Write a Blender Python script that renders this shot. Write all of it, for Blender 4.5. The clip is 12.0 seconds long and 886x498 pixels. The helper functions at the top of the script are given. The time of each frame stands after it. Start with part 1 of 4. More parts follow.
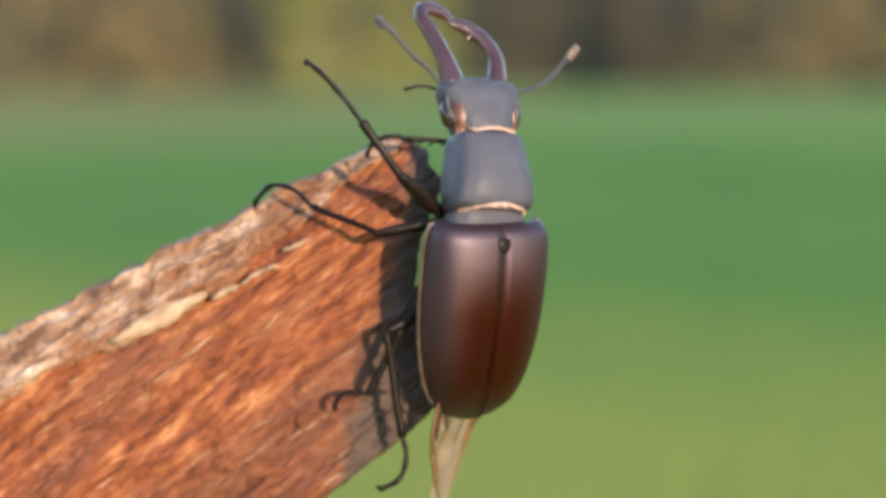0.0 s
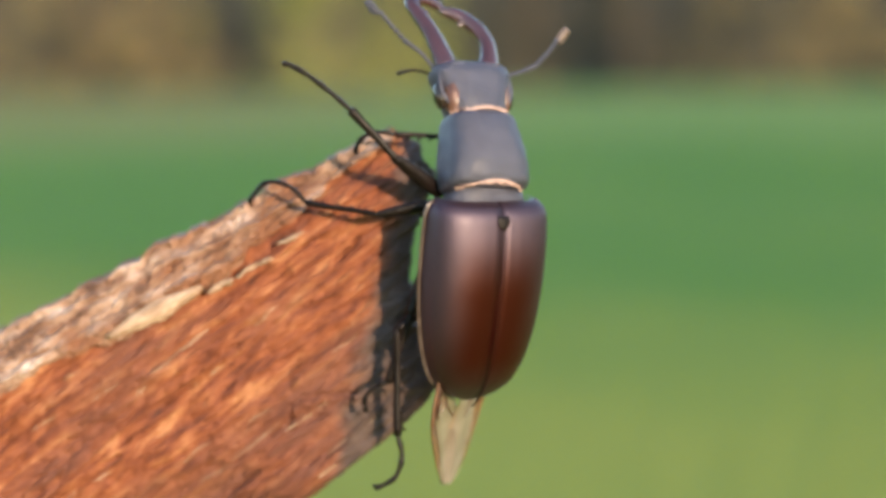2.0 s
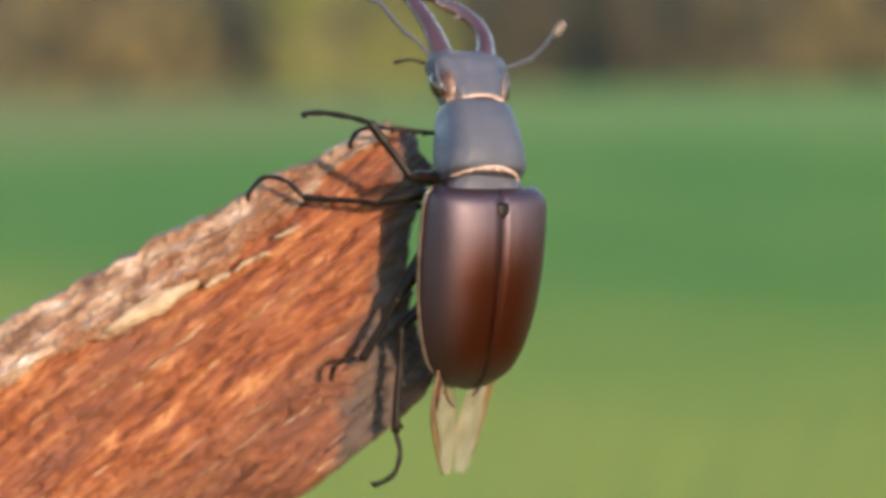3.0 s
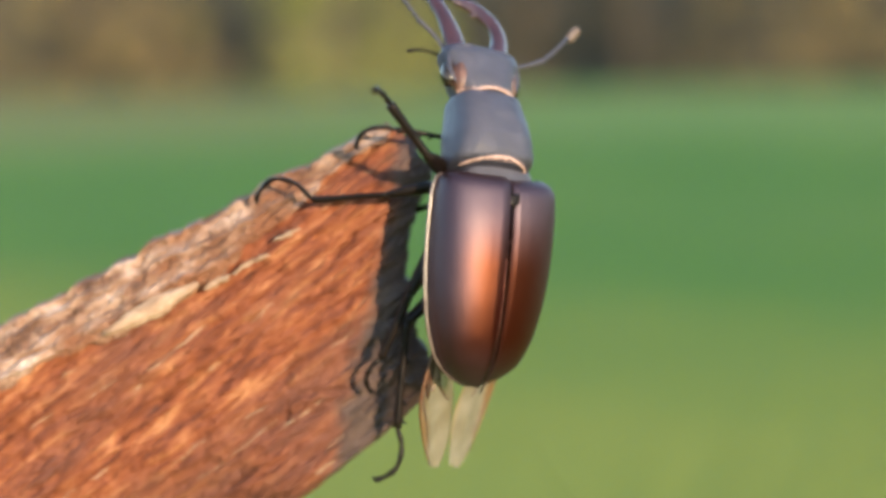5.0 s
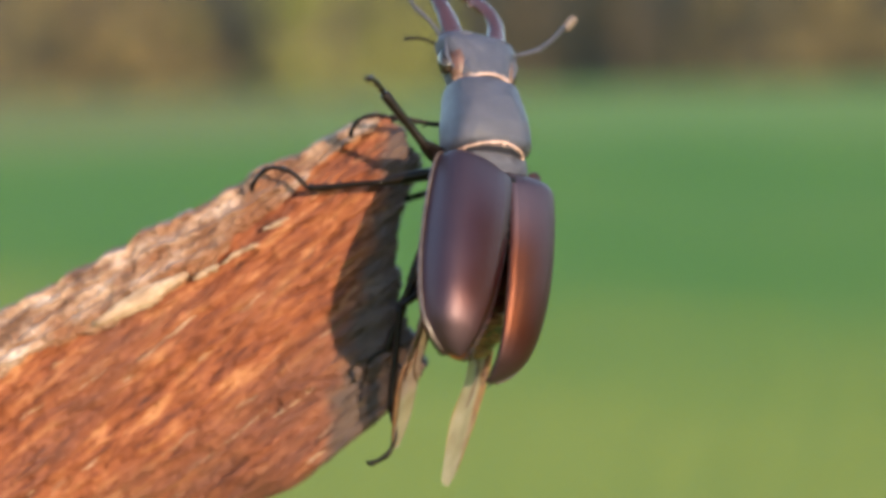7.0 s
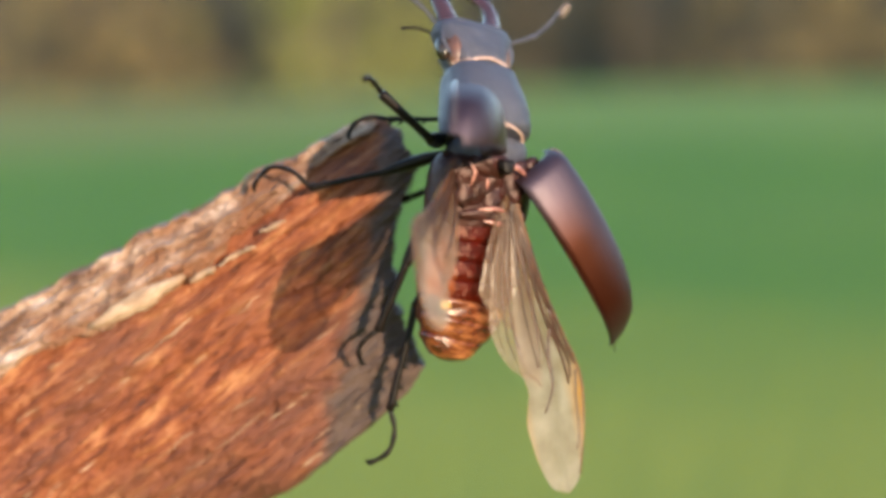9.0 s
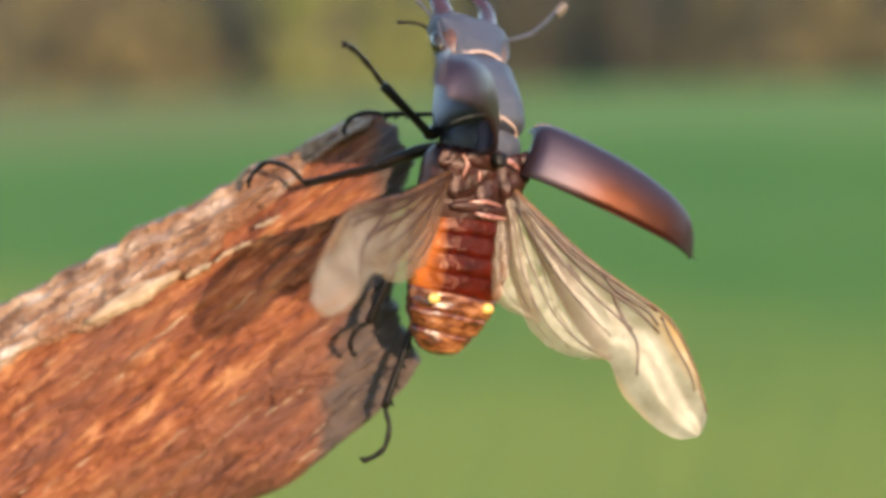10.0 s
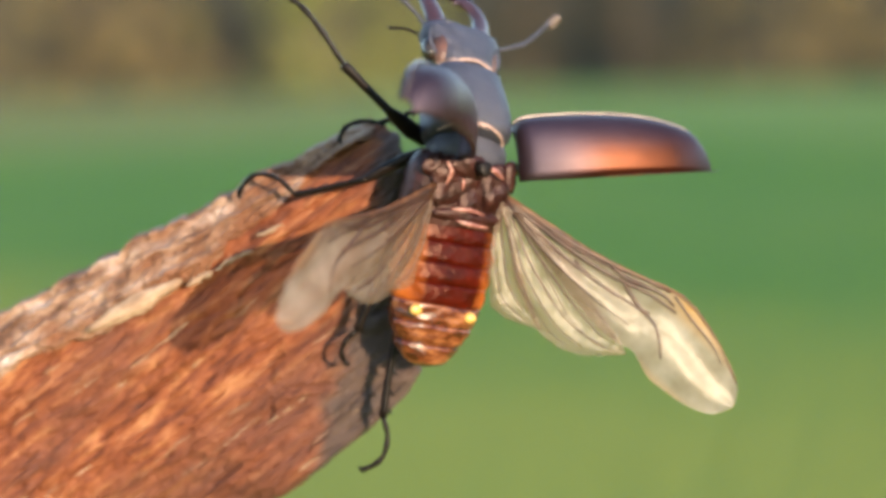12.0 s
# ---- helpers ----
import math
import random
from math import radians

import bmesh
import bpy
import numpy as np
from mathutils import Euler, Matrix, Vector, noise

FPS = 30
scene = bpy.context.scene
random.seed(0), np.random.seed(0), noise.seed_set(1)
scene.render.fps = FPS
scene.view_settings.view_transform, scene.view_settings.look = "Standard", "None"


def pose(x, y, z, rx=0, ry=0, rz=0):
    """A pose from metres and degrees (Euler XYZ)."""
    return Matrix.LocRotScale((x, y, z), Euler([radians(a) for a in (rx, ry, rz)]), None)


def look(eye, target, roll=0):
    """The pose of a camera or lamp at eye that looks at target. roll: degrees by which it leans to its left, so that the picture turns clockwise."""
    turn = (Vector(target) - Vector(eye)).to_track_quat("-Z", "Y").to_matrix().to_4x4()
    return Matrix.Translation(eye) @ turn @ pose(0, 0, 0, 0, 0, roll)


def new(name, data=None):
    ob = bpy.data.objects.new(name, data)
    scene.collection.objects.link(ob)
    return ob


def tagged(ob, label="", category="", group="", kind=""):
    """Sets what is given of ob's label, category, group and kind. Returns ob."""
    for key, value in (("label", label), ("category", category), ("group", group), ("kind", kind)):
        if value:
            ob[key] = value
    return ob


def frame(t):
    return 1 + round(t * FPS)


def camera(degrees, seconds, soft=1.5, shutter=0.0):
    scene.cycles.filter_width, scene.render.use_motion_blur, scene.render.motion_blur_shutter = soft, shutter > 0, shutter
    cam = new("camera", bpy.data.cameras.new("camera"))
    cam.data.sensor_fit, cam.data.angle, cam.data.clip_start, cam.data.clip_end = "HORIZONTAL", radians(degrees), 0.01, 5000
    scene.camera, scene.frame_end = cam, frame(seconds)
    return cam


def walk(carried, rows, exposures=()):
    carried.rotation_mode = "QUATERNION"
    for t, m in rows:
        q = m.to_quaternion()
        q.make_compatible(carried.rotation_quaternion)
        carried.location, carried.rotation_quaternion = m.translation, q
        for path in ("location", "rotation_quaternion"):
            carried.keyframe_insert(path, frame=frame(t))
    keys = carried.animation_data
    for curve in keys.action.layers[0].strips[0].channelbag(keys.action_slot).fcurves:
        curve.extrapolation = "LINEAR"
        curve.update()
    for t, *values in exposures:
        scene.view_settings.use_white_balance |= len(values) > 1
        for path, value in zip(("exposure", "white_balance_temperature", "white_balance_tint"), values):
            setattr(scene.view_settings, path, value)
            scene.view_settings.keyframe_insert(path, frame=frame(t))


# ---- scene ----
MM = 0.001
H = 0.45                     # height of the beetle over the meadow
cam = camera(30, 12.0, 4.0)
cam.data.dof.use_dof = True
cam.data.dof.focus_distance = 0.262
cam.data.dof.aperture_fstop = 7.0

# the hand-held camera sways by a few millimetres: seconds, mm right, mm up, mm back, degrees of roll
SWAY = [(0, 0.00, -0.00, 0.00, 0.00), (0.5, 0.00, 0.00, 0.00, 0.00), (1, 0.19, -0.14, 0.41, -0.12), (1.5, 0.61, -0.56, 1.52, -0.28), (2, 1.11, -1.31, 2.21, -0.46),
        (2.5, 1.30, -2.08, 2.21, -0.56), (3, 1.58, -2.46, 2.21, -0.68), (3.9, 1.64, -2.28, 2.21, -0.72), (5, 1.73, -2.06, 2.21, -0.76), (5.5, 2.13, -2.65, 2.21, -0.82),
        (6, 2.73, -3.45, 2.21, -0.92), (6.5, 3.30, -3.91, 2.21, -1.00), (7, 3.43, -4.00, 2.21, -1.04), (8, 3.72, -3.81, 2.21, -1.04), (9, 4.01, -3.61, 2.21, -1.04),
        (9.5, 4.32, -3.97, 2.21, -1.06), (10, 4.74, -4.33, 2.21, -1.04), (10.5, 4.81, -4.39, 1.93, -1.00), (11, 4.83, -4.08, 1.93, -0.98), (11.5, 4.67, -3.36, 1.93, -0.93),
        (12, 4.49, -2.84, 1.93, -0.88)]
EYE_AT, AIM = Vector((0, -0.2649, H + 0.0232)), Vector((0, 0, H))
BACK = (EYE_AT - AIM).normalized()


def camera_at(sx, sz, back, roll):
    shift = Vector((sx, 0, sz)) * MM
    return look(EYE_AT + shift + BACK * back * MM, AIM + shift, roll)


walk(cam, [(t, camera_at(*row)) for t, *row in SWAY], [(0.0, 2.26, 7350, 13), (12.0, 2.26, 7350, 13)])

# ---- light: a low warm sun over the viewer's shoulder, clear sky ----
SUN = Vector((0.43, -0.88, 0.18)).normalized()
world = bpy.data.worlds.new("sky")
scene.world = world
world.use_nodes = True
wn = world.node_tree.nodes
sky = wn.new("ShaderNodeTexSky")
sky.sky_type = "NISHITA"
sky.sun_disc = False
sky.dust_density, sky.ozone_density = 0.15, 2.0
sky.sun_elevation = math.asin(SUN.z)
sky.sun_rotation = math.atan2(SUN.x, SUN.y)
world.node_tree.links.new(sky.outputs[0], wn["Background"].inputs[0])
wn["Background"].inputs[1].default_value = 0.15
lamp = bpy.data.lights.new("sun", "SUN")
lamp.energy, lamp.angle, lamp.color = 2.1, radians(0.6), (1.0, 0.80, 0.58)
sun = new("sun", lamp)
sun.matrix_world = look(SUN * 20, (0, 0, 0))


# ---- materials ----
def material(name, stops, scale, rough=0.5, stretch=(1, 1, 1), bump=0.0, bump_scale=None, detail=6.0, coat=0.0,
             fleck=None, fleck_scale=1.0, fleck_edge=(0.6, 0.7), spec=0.5, rough_var=0.0, slant=0.0, coat_rough=0.25, coat_ior=1.5, tint=None):
    """A principled surface coloured by two scales of noise in the object's own space."""
    m = bpy.data.materials.new(name)
    m.use_nodes = True
    nt = m.node_tree
    n, k = nt.nodes, nt.links
    p = n["Principled BSDF"]
    tc, mp = n.new("ShaderNodeTexCoord"), n.new("ShaderNodeMapping")
    mp.inputs["Scale"].default_value = stretch
    mp.vector_type = "TEXTURE" if slant else "POINT"
    if slant:
        mp.inputs["Rotation"].default_value = (0, -radians(slant), 0)
        mp.inputs["Scale"].default_value = [1 / v for v in stretch]
    k.new(tc.outputs["Object"], mp.inputs["Vector"])
    tex = n.new("ShaderNodeTexNoise")
    tex.inputs["Scale"].default_value, tex.inputs["Detail"].default_value = scale, detail
    tex.inputs["Roughness"].default_value = 0.62
    k.new(mp.outputs[0], tex.inputs["Vector"])
    ramp = n.new("ShaderNodeValToRGB")
    e = ramp.color_ramp.elements
    while len(e) < len(stops):
        e.new(0.5)
    for el, (pos, c) in zip(e, stops):
        el.position, el.color = pos, (*c, 1)
    k.new(tex.outputs["Fac"], ramp.inputs["Fac"])
    colour = ramp.outputs["Color"]
    if fleck:
        big = n.new("ShaderNodeTexNoise")
        big.inputs["Scale"].default_value, big.inputs["Detail"].default_value = fleck_scale, 4.0
        k.new(mp.outputs[0], big.inputs["Vector"])
        edge = n.new("ShaderNodeMapRange")
        edge.inputs["From Min"].default_value, edge.inputs["From Max"].default_value = fleck_edge
        k.new(big.outputs["Fac"], edge.inputs["Value"])
        mix = n.new("ShaderNodeMix")
        mix.data_type = "RGBA"
        k.new(edge.outputs[0], mix.inputs["Factor"])
        k.new(colour, mix.inputs["A"])
        mix.inputs["B"].default_value = (*fleck, 1)
        colour = mix.outputs["Result"]
    k.new(colour, p.inputs["Base Color"])
    p.inputs["Roughness"].default_value = rough
    p.inputs["Specular IOR Level"].default_value = spec
    if tint:
        p.inputs["Specular Tint"].default_value = (*tint, 1)
    if rough_var:
        rr = n.new("ShaderNodeMapRange")
        rr.inputs["To Min"].default_value, rr.inputs["To Max"].default_value = rough - rough_var, rough + rough_var
        k.new(tex.outputs["Fac"], rr.inputs["Value"])
        k.new(rr.outputs[0], p.inputs["Roughness"])
    if coat:
        p.inputs["Coat Weight"].default_value, p.inputs["Coat Roughness"].default_value, p.inputs["Coat IOR"].default_value = coat, coat_rough, coat_ior
    if bump:
        fine = n.new("ShaderNodeTexNoise")
        fine.inputs["Scale"].default_value, fine.inputs["Detail"].default_value = bump_scale or scale * 3, 5.0
        k.new(mp.outputs[0], fine.inputs["Vector"])
        b = n.new("ShaderNodeBump")
        b.inputs["Strength"].default_value, b.inputs["Distance"].default_value = 0.8, bump
        k.new(fine.outputs["Fac"], b.inputs["Height"])
        k.new(b.outputs[0], p.inputs["Normal"])
    return m


WOOD = material("fibrous wood", [(0.30, (0.037, 0.0074, 0.0028)), (0.42, (0.110, 0.0235, 0.0066)), (0.54, (0.182, 0.0505, 0.0160)), (0.68, (0.310, 0.138, 0.062))],
                480, 0.75, (0.15, 1, 1), 0.0013, 1300, fleck=(0.105, 0.034, 0.019), fleck_scale=100, fleck_edge=(0.48, 0.70), slant=12)


def darken_end(m):
    """Uneven dark band along the broken end: rotten wood plus the beetle's painted-in shadow."""
    nt = m.node_tree
    n, k = nt.nodes, nt.links
    p = n["Principled BSDF"]
    sound = p.inputs["Base Color"].links[0].from_socket
    tc, dot, tex, add = n.new("ShaderNodeTexCoord"), n.new("ShaderNodeVectorMath"), n.new("ShaderNodeTexNoise"), n.new("ShaderNodeMath")
    dot.operation = "DOT_PRODUCT"
    dot.inputs[1].default_value = (1, 0, -0.84)
    k.new(tc.outputs["Object"], dot.inputs[0])
    k.new(tc.outputs["Object"], tex.inputs["Vector"])
    tex.inputs["Scale"].default_value, tex.inputs["Detail"].default_value = 160, 5
    add.operation = "MULTIPLY_ADD"
    k.new(tex.outputs["Fac"], add.inputs[0])
    add.inputs[1].default_value = 0.012
    k.new(dot.outputs["Value"], add.inputs[2])
    band = n.new("ShaderNodeMapRange")
    band.interpolation_type = "SMOOTHSTEP"
    band.inputs["From Min"].default_value, band.inputs["From Max"].default_value = -0.0055, 0.0005
    band.inputs["To Max"].default_value = 0.82
    k.new(add.outputs[0], band.inputs["Value"])
    mix = n.new("ShaderNodeMix")
    mix.data_type = "RGBA"
    k.new(band.outputs[0], mix.inputs["Factor"])
    k.new(sound, mix.inputs["A"])
    mix.inputs["B"].default_value = (0.043, 0.036, 0.035, 1)
    k.new(mix.outputs["Result"], p.inputs["Base Color"])


darken_end(WOOD)
BARK = material("grey bark", [(0.30, (0.036, 0.016, 0.010)), (0.42, (0.136, 0.068, 0.042)), (0.54, (0.260, 0.166, 0.120)), (0.68, (0.43, 0.345, 0.305))],
                230, 0.85, (0.55, 1, 1), 0.0016, 900, fleck=(0.150, 0.058, 0.026), fleck_scale=85, fleck_edge=(0.44, 0.60))
FLAKE = material("pale splinter", [(0.32, (0.14, 0.075, 0.045)), (0.52, (0.28, 0.19, 0.13)), (0.7, (0.44, 0.35, 0.27))], 420, 0.75, (0.35, 1, 1), 0.0006, 1500)
ELYTRA = material("chestnut wing case", [(0.3, (0.0050, 0.0011, 0.0011)), (0.7, (0.0110, 0.0024, 0.0020))], 150, 0.40, (1, 0.5, 1), 0.00008, 6000,
                  spec=0.95, coat=0.08, coat_rough=0.36, coat_ior=1.6)


def chestnut_disc(m):
    """The wing cases are clear chestnut red on the disc and blackish towards their outer margin, base and tip."""
    nt = m.node_tree
    n, k = nt.nodes, nt.links
    p = n["Principled BSDF"]
    margin = p.inputs["Base Color"].links[0].from_socket
    tc, sep, off, tex, add, across, tip, base, both, all3, mix = (n.new("ShaderNode" + q) for q in (
        "TexCoord", "SeparateXYZ", "Math", "TexNoise", "Math", "MapRange", "MapRange", "MapRange", "Math", "Math", "Mix"))
    k.new(tc.outputs["Object"], sep.inputs[0])
    k.new(tc.outputs["Object"], tex.inputs["Vector"])
    tex.inputs["Scale"].default_value, tex.inputs["Detail"].default_value = 170, 3
    off.operation, add.operation, both.operation, all3.operation = "ABSOLUTE", "MULTIPLY_ADD", "MULTIPLY", "MULTIPLY"
    k.new(sep.outputs["X"], off.inputs[0])
    k.new(tex.outputs["Fac"], add.inputs[0])
    add.inputs[1].default_value = 0.0016
    k.new(off.outputs[0], add.inputs[2])
    for node, lo, hi, src in ((across, 0.0094, 0.0016, add.outputs[0]), (tip, -0.034, -0.024, sep.outputs["Y"]), (base, -0.002, -0.015, sep.outputs["Y"])):
        node.interpolation_type = "SMOOTHSTEP"
        node.inputs["From Min"].default_value, node.inputs["From Max"].default_value = lo, hi
        k.new(src, node.inputs["Value"])
    k.new(across.outputs[0], both.inputs[0])
    k.new(tip.outputs[0], both.inputs[1])
    k.new(both.outputs[0], all3.inputs[0])
    k.new(base.outputs[0], all3.inputs[1])
    mix.data_type = "RGBA"
    k.new(all3.outputs[0], mix.inputs["Factor"])
    k.new(margin, mix.inputs["A"])
    mix.inputs["B"].default_value = (0.010, 0.0007, 0.0005, 1)
    k.new(mix.outputs["Result"], p.inputs["Base Color"])
    sky_sun_tint = n.new("ShaderNodeMix")   # paints reflections into the gloss: sky lilac on base and margin, sun copper on disc
    sky_sun_tint.data_type = "RGBA"
    k.new(all3.outputs[0], sky_sun_tint.inputs["Factor"])
    sky_sun_tint.inputs["A"].default_value, sky_sun_tint.inputs["B"].default_value = (0.76, 0.61, 0.80, 1), (0.50, 0.150, 0.064, 1)
    k.new(sky_sun_tint.outputs["Result"], p.inputs["Specular Tint"])
    dull = n.new("ShaderNodeMapRange")
    dull.inputs["To Min"].default_value, dull.inputs["To Max"].default_value = 0.53, 0.31
    k.new(all3.outputs[0], dull.inputs["Value"])
    k.new(dull.outputs[0], p.inputs["Roughness"])


chestnut_disc(ELYTRA)
ARMOUR = material("dull black armour", [(0.3, (0.013, 0.0140, 0.024)), (0.7, (0.030, 0.032, 0.050))], 300, 0.44, (1, 1, 1), 0.00045, 3600, rough_var=0.1, coat=0.12, coat_rough=0.4, spec=0.95, tint=(0.84, 0.84, 1.0))
RIM = material("glossy rim", [(0.3, (0.030, 0.020, 0.018)), (0.7, (0.080, 0.058, 0.05))], 600, 0.25, coat=0.5)
LEG = material("black leg", [(0.3, (0.003, 0.0022, 0.0022)), (0.7, (0.010, 0.0066, 0.0058))], 500, 0.34, bump=0.00012, bump_scale=3000, spec=0.14)
HORN = material("wine-red horn", [(0.3, (0.020, 0.007, 0.009)), (0.7, (0.044, 0.014, 0.017))], 350, 0.27, bump=0.00004, bump_scale=7000, coat=0.6)
FRINGE = material("pale bristle", [(0.3, (0.34, 0.20, 0.17)), (0.7, (0.60, 0.44, 0.38))], 2500, 0.4, (1, 1, 1), 0.0001, 7000)
EYE = material("beady eye", [(0.4, (0.01, 0.008, 0.007)), (0.6, (0.03, 0.02, 0.015))], 900, 0.12)
TERGITE = material("amber back plate", [(0.36, (0.016, 0.0022, 0.0009)), (0.5, (0.080, 0.0150, 0.0042)), (0.66, (0.240, 0.088, 0.0340))], 430, 0.26, (0.5, 1.5, 1), 0.0008, 420, coat=0.35, coat_rough=0.2, spec=0.6)
SPOT = material("yellow spot", [(0.3, (0.42, 0.22, 0.05)), (0.7, (0.62, 0.40, 0.12))], 900, 0.2, coat=0.4)
DARKRED = material("dark red back", [(0.3, (0.010, 0.0008, 0.0006)), (0.7, (0.055, 0.0040, 0.0014))], 300, 0.30, bump=0.0006, bump_scale=520, spec=0.2, tint=(1.0, 0.6, 0.5))
PLATE = material("brown plate", [(0.3, (0.006, 0.0012, 0.0011)), (0.7, (0.034, 0.0080, 0.0064))], 500, 0.42, bump=0.0005, bump_scale=700, spec=0.4, tint=(1.0, 0.8, 0.78))
GLINT = material("pinkish glint", [(0.3, (0.12, 0.035, 0.030)), (0.7, (0.38, 0.17, 0.14))], 900, 0.28, bump=0.0006, bump_scale=1100, coat=0.5)


def amber_sides(m):
    """The back plates of the abdomen are dark along the middle and clear amber at their sides."""
    nt = m.node_tree
    n, k = nt.nodes, nt.links
    p = n["Principled BSDF"]
    middle = p.inputs["Base Color"].links[0].from_socket
    tc, sep, off, tex, add, ramp, mix = (n.new("ShaderNode" + q) for q in ("TexCoord", "SeparateXYZ", "Math", "TexNoise", "Math", "MapRange", "Mix"))
    k.new(tc.outputs["Object"], sep.inputs[0])
    k.new(tc.outputs["Object"], tex.inputs["Vector"])
    tex.inputs["Scale"].default_value = 260
    off.operation = "ABSOLUTE"
    k.new(sep.outputs["X"], off.inputs[0])
    add.operation = "MULTIPLY_ADD"
    k.new(tex.outputs["Fac"], add.inputs[0])
    add.inputs[1].default_value = 0.004
    k.new(off.outputs[0], add.inputs[2])
    ramp.inputs["From Min"].default_value, ramp.inputs["From Max"].default_value = 0.0068, 0.0096
    k.new(add.outputs[0], ramp.inputs["Value"])
    mix.data_type = "RGBA"
    k.new(ramp.outputs[0], mix.inputs["Factor"])
    k.new(middle, mix.inputs["A"])
    mix.inputs["B"].default_value = (0.33, 0.085, 0.018, 1)
    k.new(mix.outputs["Result"], p.inputs["Base Color"])


amber_sides(DARKRED)
CLUB = material("greyish club", [(0.3, (0.06, 0.042, 0.036)), (0.7, (0.15, 0.115, 0.10))], 1200, 0.6)
COSTA = material("tan wing rib", [(0.3, (0.034, 0.013, 0.007)), (0.7, (0.16, 0.068, 0.027))], 600, 0.4, bump=0.0003, bump_scale=2000)
CHEEK = material("copper-brown cheek", [(0.3, (0.040, 0.015, 0.010)), (0.7, (0.13, 0.052, 0.030))], 500, 0.3, bump=0.0003, bump_scale=2500, coat=0.4)
VEIN = material("brown vein", [(0.3, (0.012, 0.005, 0.004)), (0.7, (0.060, 0.024, 0.014))], 600, 0.4)


def membrane(name, dense, relief, inner):
    """Thin amber film: part clear, part glowing through from behind, with a wet gloss."""
    m = bpy.data.materials.new(name)
    m.use_nodes = True
    nt = m.node_tree
    n, k = nt.nodes, nt.links
    n.remove(n["Principled BSDF"])
    tc = n.new("ShaderNodeTexCoord")
    tex = n.new("ShaderNodeTexNoise")
    tex.inputs["Scale"].default_value, tex.inputs["Detail"].default_value = 220, 5
    k.new(tc.outputs["Object"], tex.inputs["Vector"])
    ramp = n.new("ShaderNodeValToRGB")
    for el, (pos, c) in zip(ramp.color_ramp.elements, [(0.3, (0.25, 0.185, 0.135)), (0.7, (0.44, 0.368, 0.312))]):
        el.position, el.color = pos, (*c, 1)
    k.new(tex.outputs["Fac"], ramp.inputs["Fac"])
    sep, root, tan = (n.new("ShaderNode" + q) for q in ("SeparateXYZ", "MapRange", "Mix"))
    k.new(tc.outputs["Object"], sep.inputs[0])
    root.inputs["From Min"].default_value, root.inputs["From Max"].default_value = -0.036, -0.004
    k.new(sep.outputs["Y"], root.inputs["Value"])
    tan.data_type = "RGBA"
    k.new(root.outputs[0], tan.inputs["Factor"])
    k.new(ramp.outputs[0], tan.inputs["A"])
    tan.inputs["B"].default_value = (*inner, 1)
    # amber front margin of the wing's outer half
    side, margin, outer, both, warm = (n.new("ShaderNode" + q) for q in ("Math", "MapRange", "MapRange", "Math", "Mix"))
    side.operation, both.operation, warm.data_type = "ABSOLUTE", "MULTIPLY", "RGBA"
    k.new(sep.outputs["X"], side.inputs[0])
    k.new(side.outputs[0], margin.inputs["Value"])
    margin.inputs["From Min"].default_value, margin.inputs["From Max"].default_value = 0.0040, 0.0072
    k.new(sep.outputs["Y"], outer.inputs["Value"])
    outer.inputs["From Min"].default_value, outer.inputs["From Max"].default_value = -0.028, -0.034
    k.new(margin.outputs[0], both.inputs[0])
    k.new(outer.outputs[0], both.inputs[1])
    k.new(both.outputs[0], warm.inputs["Factor"])
    k.new(tan.outputs["Result"], warm.inputs["A"])
    warm.inputs["B"].default_value = (0.50, 0.235, 0.062, 1)
    wave = n.new("ShaderNodeTexNoise")
    wave.inputs["Scale"].default_value, wave.inputs["Detail"].default_value = 500, 3
    k.new(tc.outputs["Object"], wave.inputs["Vector"])
    b = n.new("ShaderNodeBump")
    b.inputs["Strength"].default_value, b.inputs["Distance"].default_value = relief, 0.0005
    k.new(wave.outputs["Fac"], b.inputs["Height"])
    clear, thru, dif, gls = (n.new("ShaderNodeBsdf" + s) for s in ("Transparent", "Translucent", "Diffuse", "Glossy"))
    clear.inputs["Color"].default_value = (0.95, 0.88, 0.82, 1)
    gls.inputs["Roughness"].default_value = 0.38
    for s in (thru, dif, gls):
        k.new(b.outputs[0], s.inputs["Normal"])
    k.new(warm.outputs["Result"], thru.inputs["Color"])
    k.new(warm.outputs["Result"], dif.inputs["Color"])
    m1, m2, m3 = (n.new("ShaderNodeMixShader") for _ in range(3))
    m1.inputs[0].default_value, m2.inputs[0].default_value, m3.inputs[0].default_value = 0.5, dense, 0.024
    k.new(thru.outputs[0], m1.inputs[1]), k.new(dif.outputs[0], m1.inputs[2])
    k.new(clear.outputs[0], m2.inputs[1]), k.new(m1.outputs[0], m2.inputs[2])
    k.new(m2.outputs[0], m3.inputs[1]), k.new(gls.outputs[0], m3.inputs[2])
    k.new(m3.outputs[0], n["Material Output"].inputs["Surface"])
    return m


FILM = membrane("wing film", 0.63, 0.4, (0.13, 0.066, 0.036))
FAN = membrane("rear wing film", 0.48, 0.8, (0.26, 0.155, 0.09))


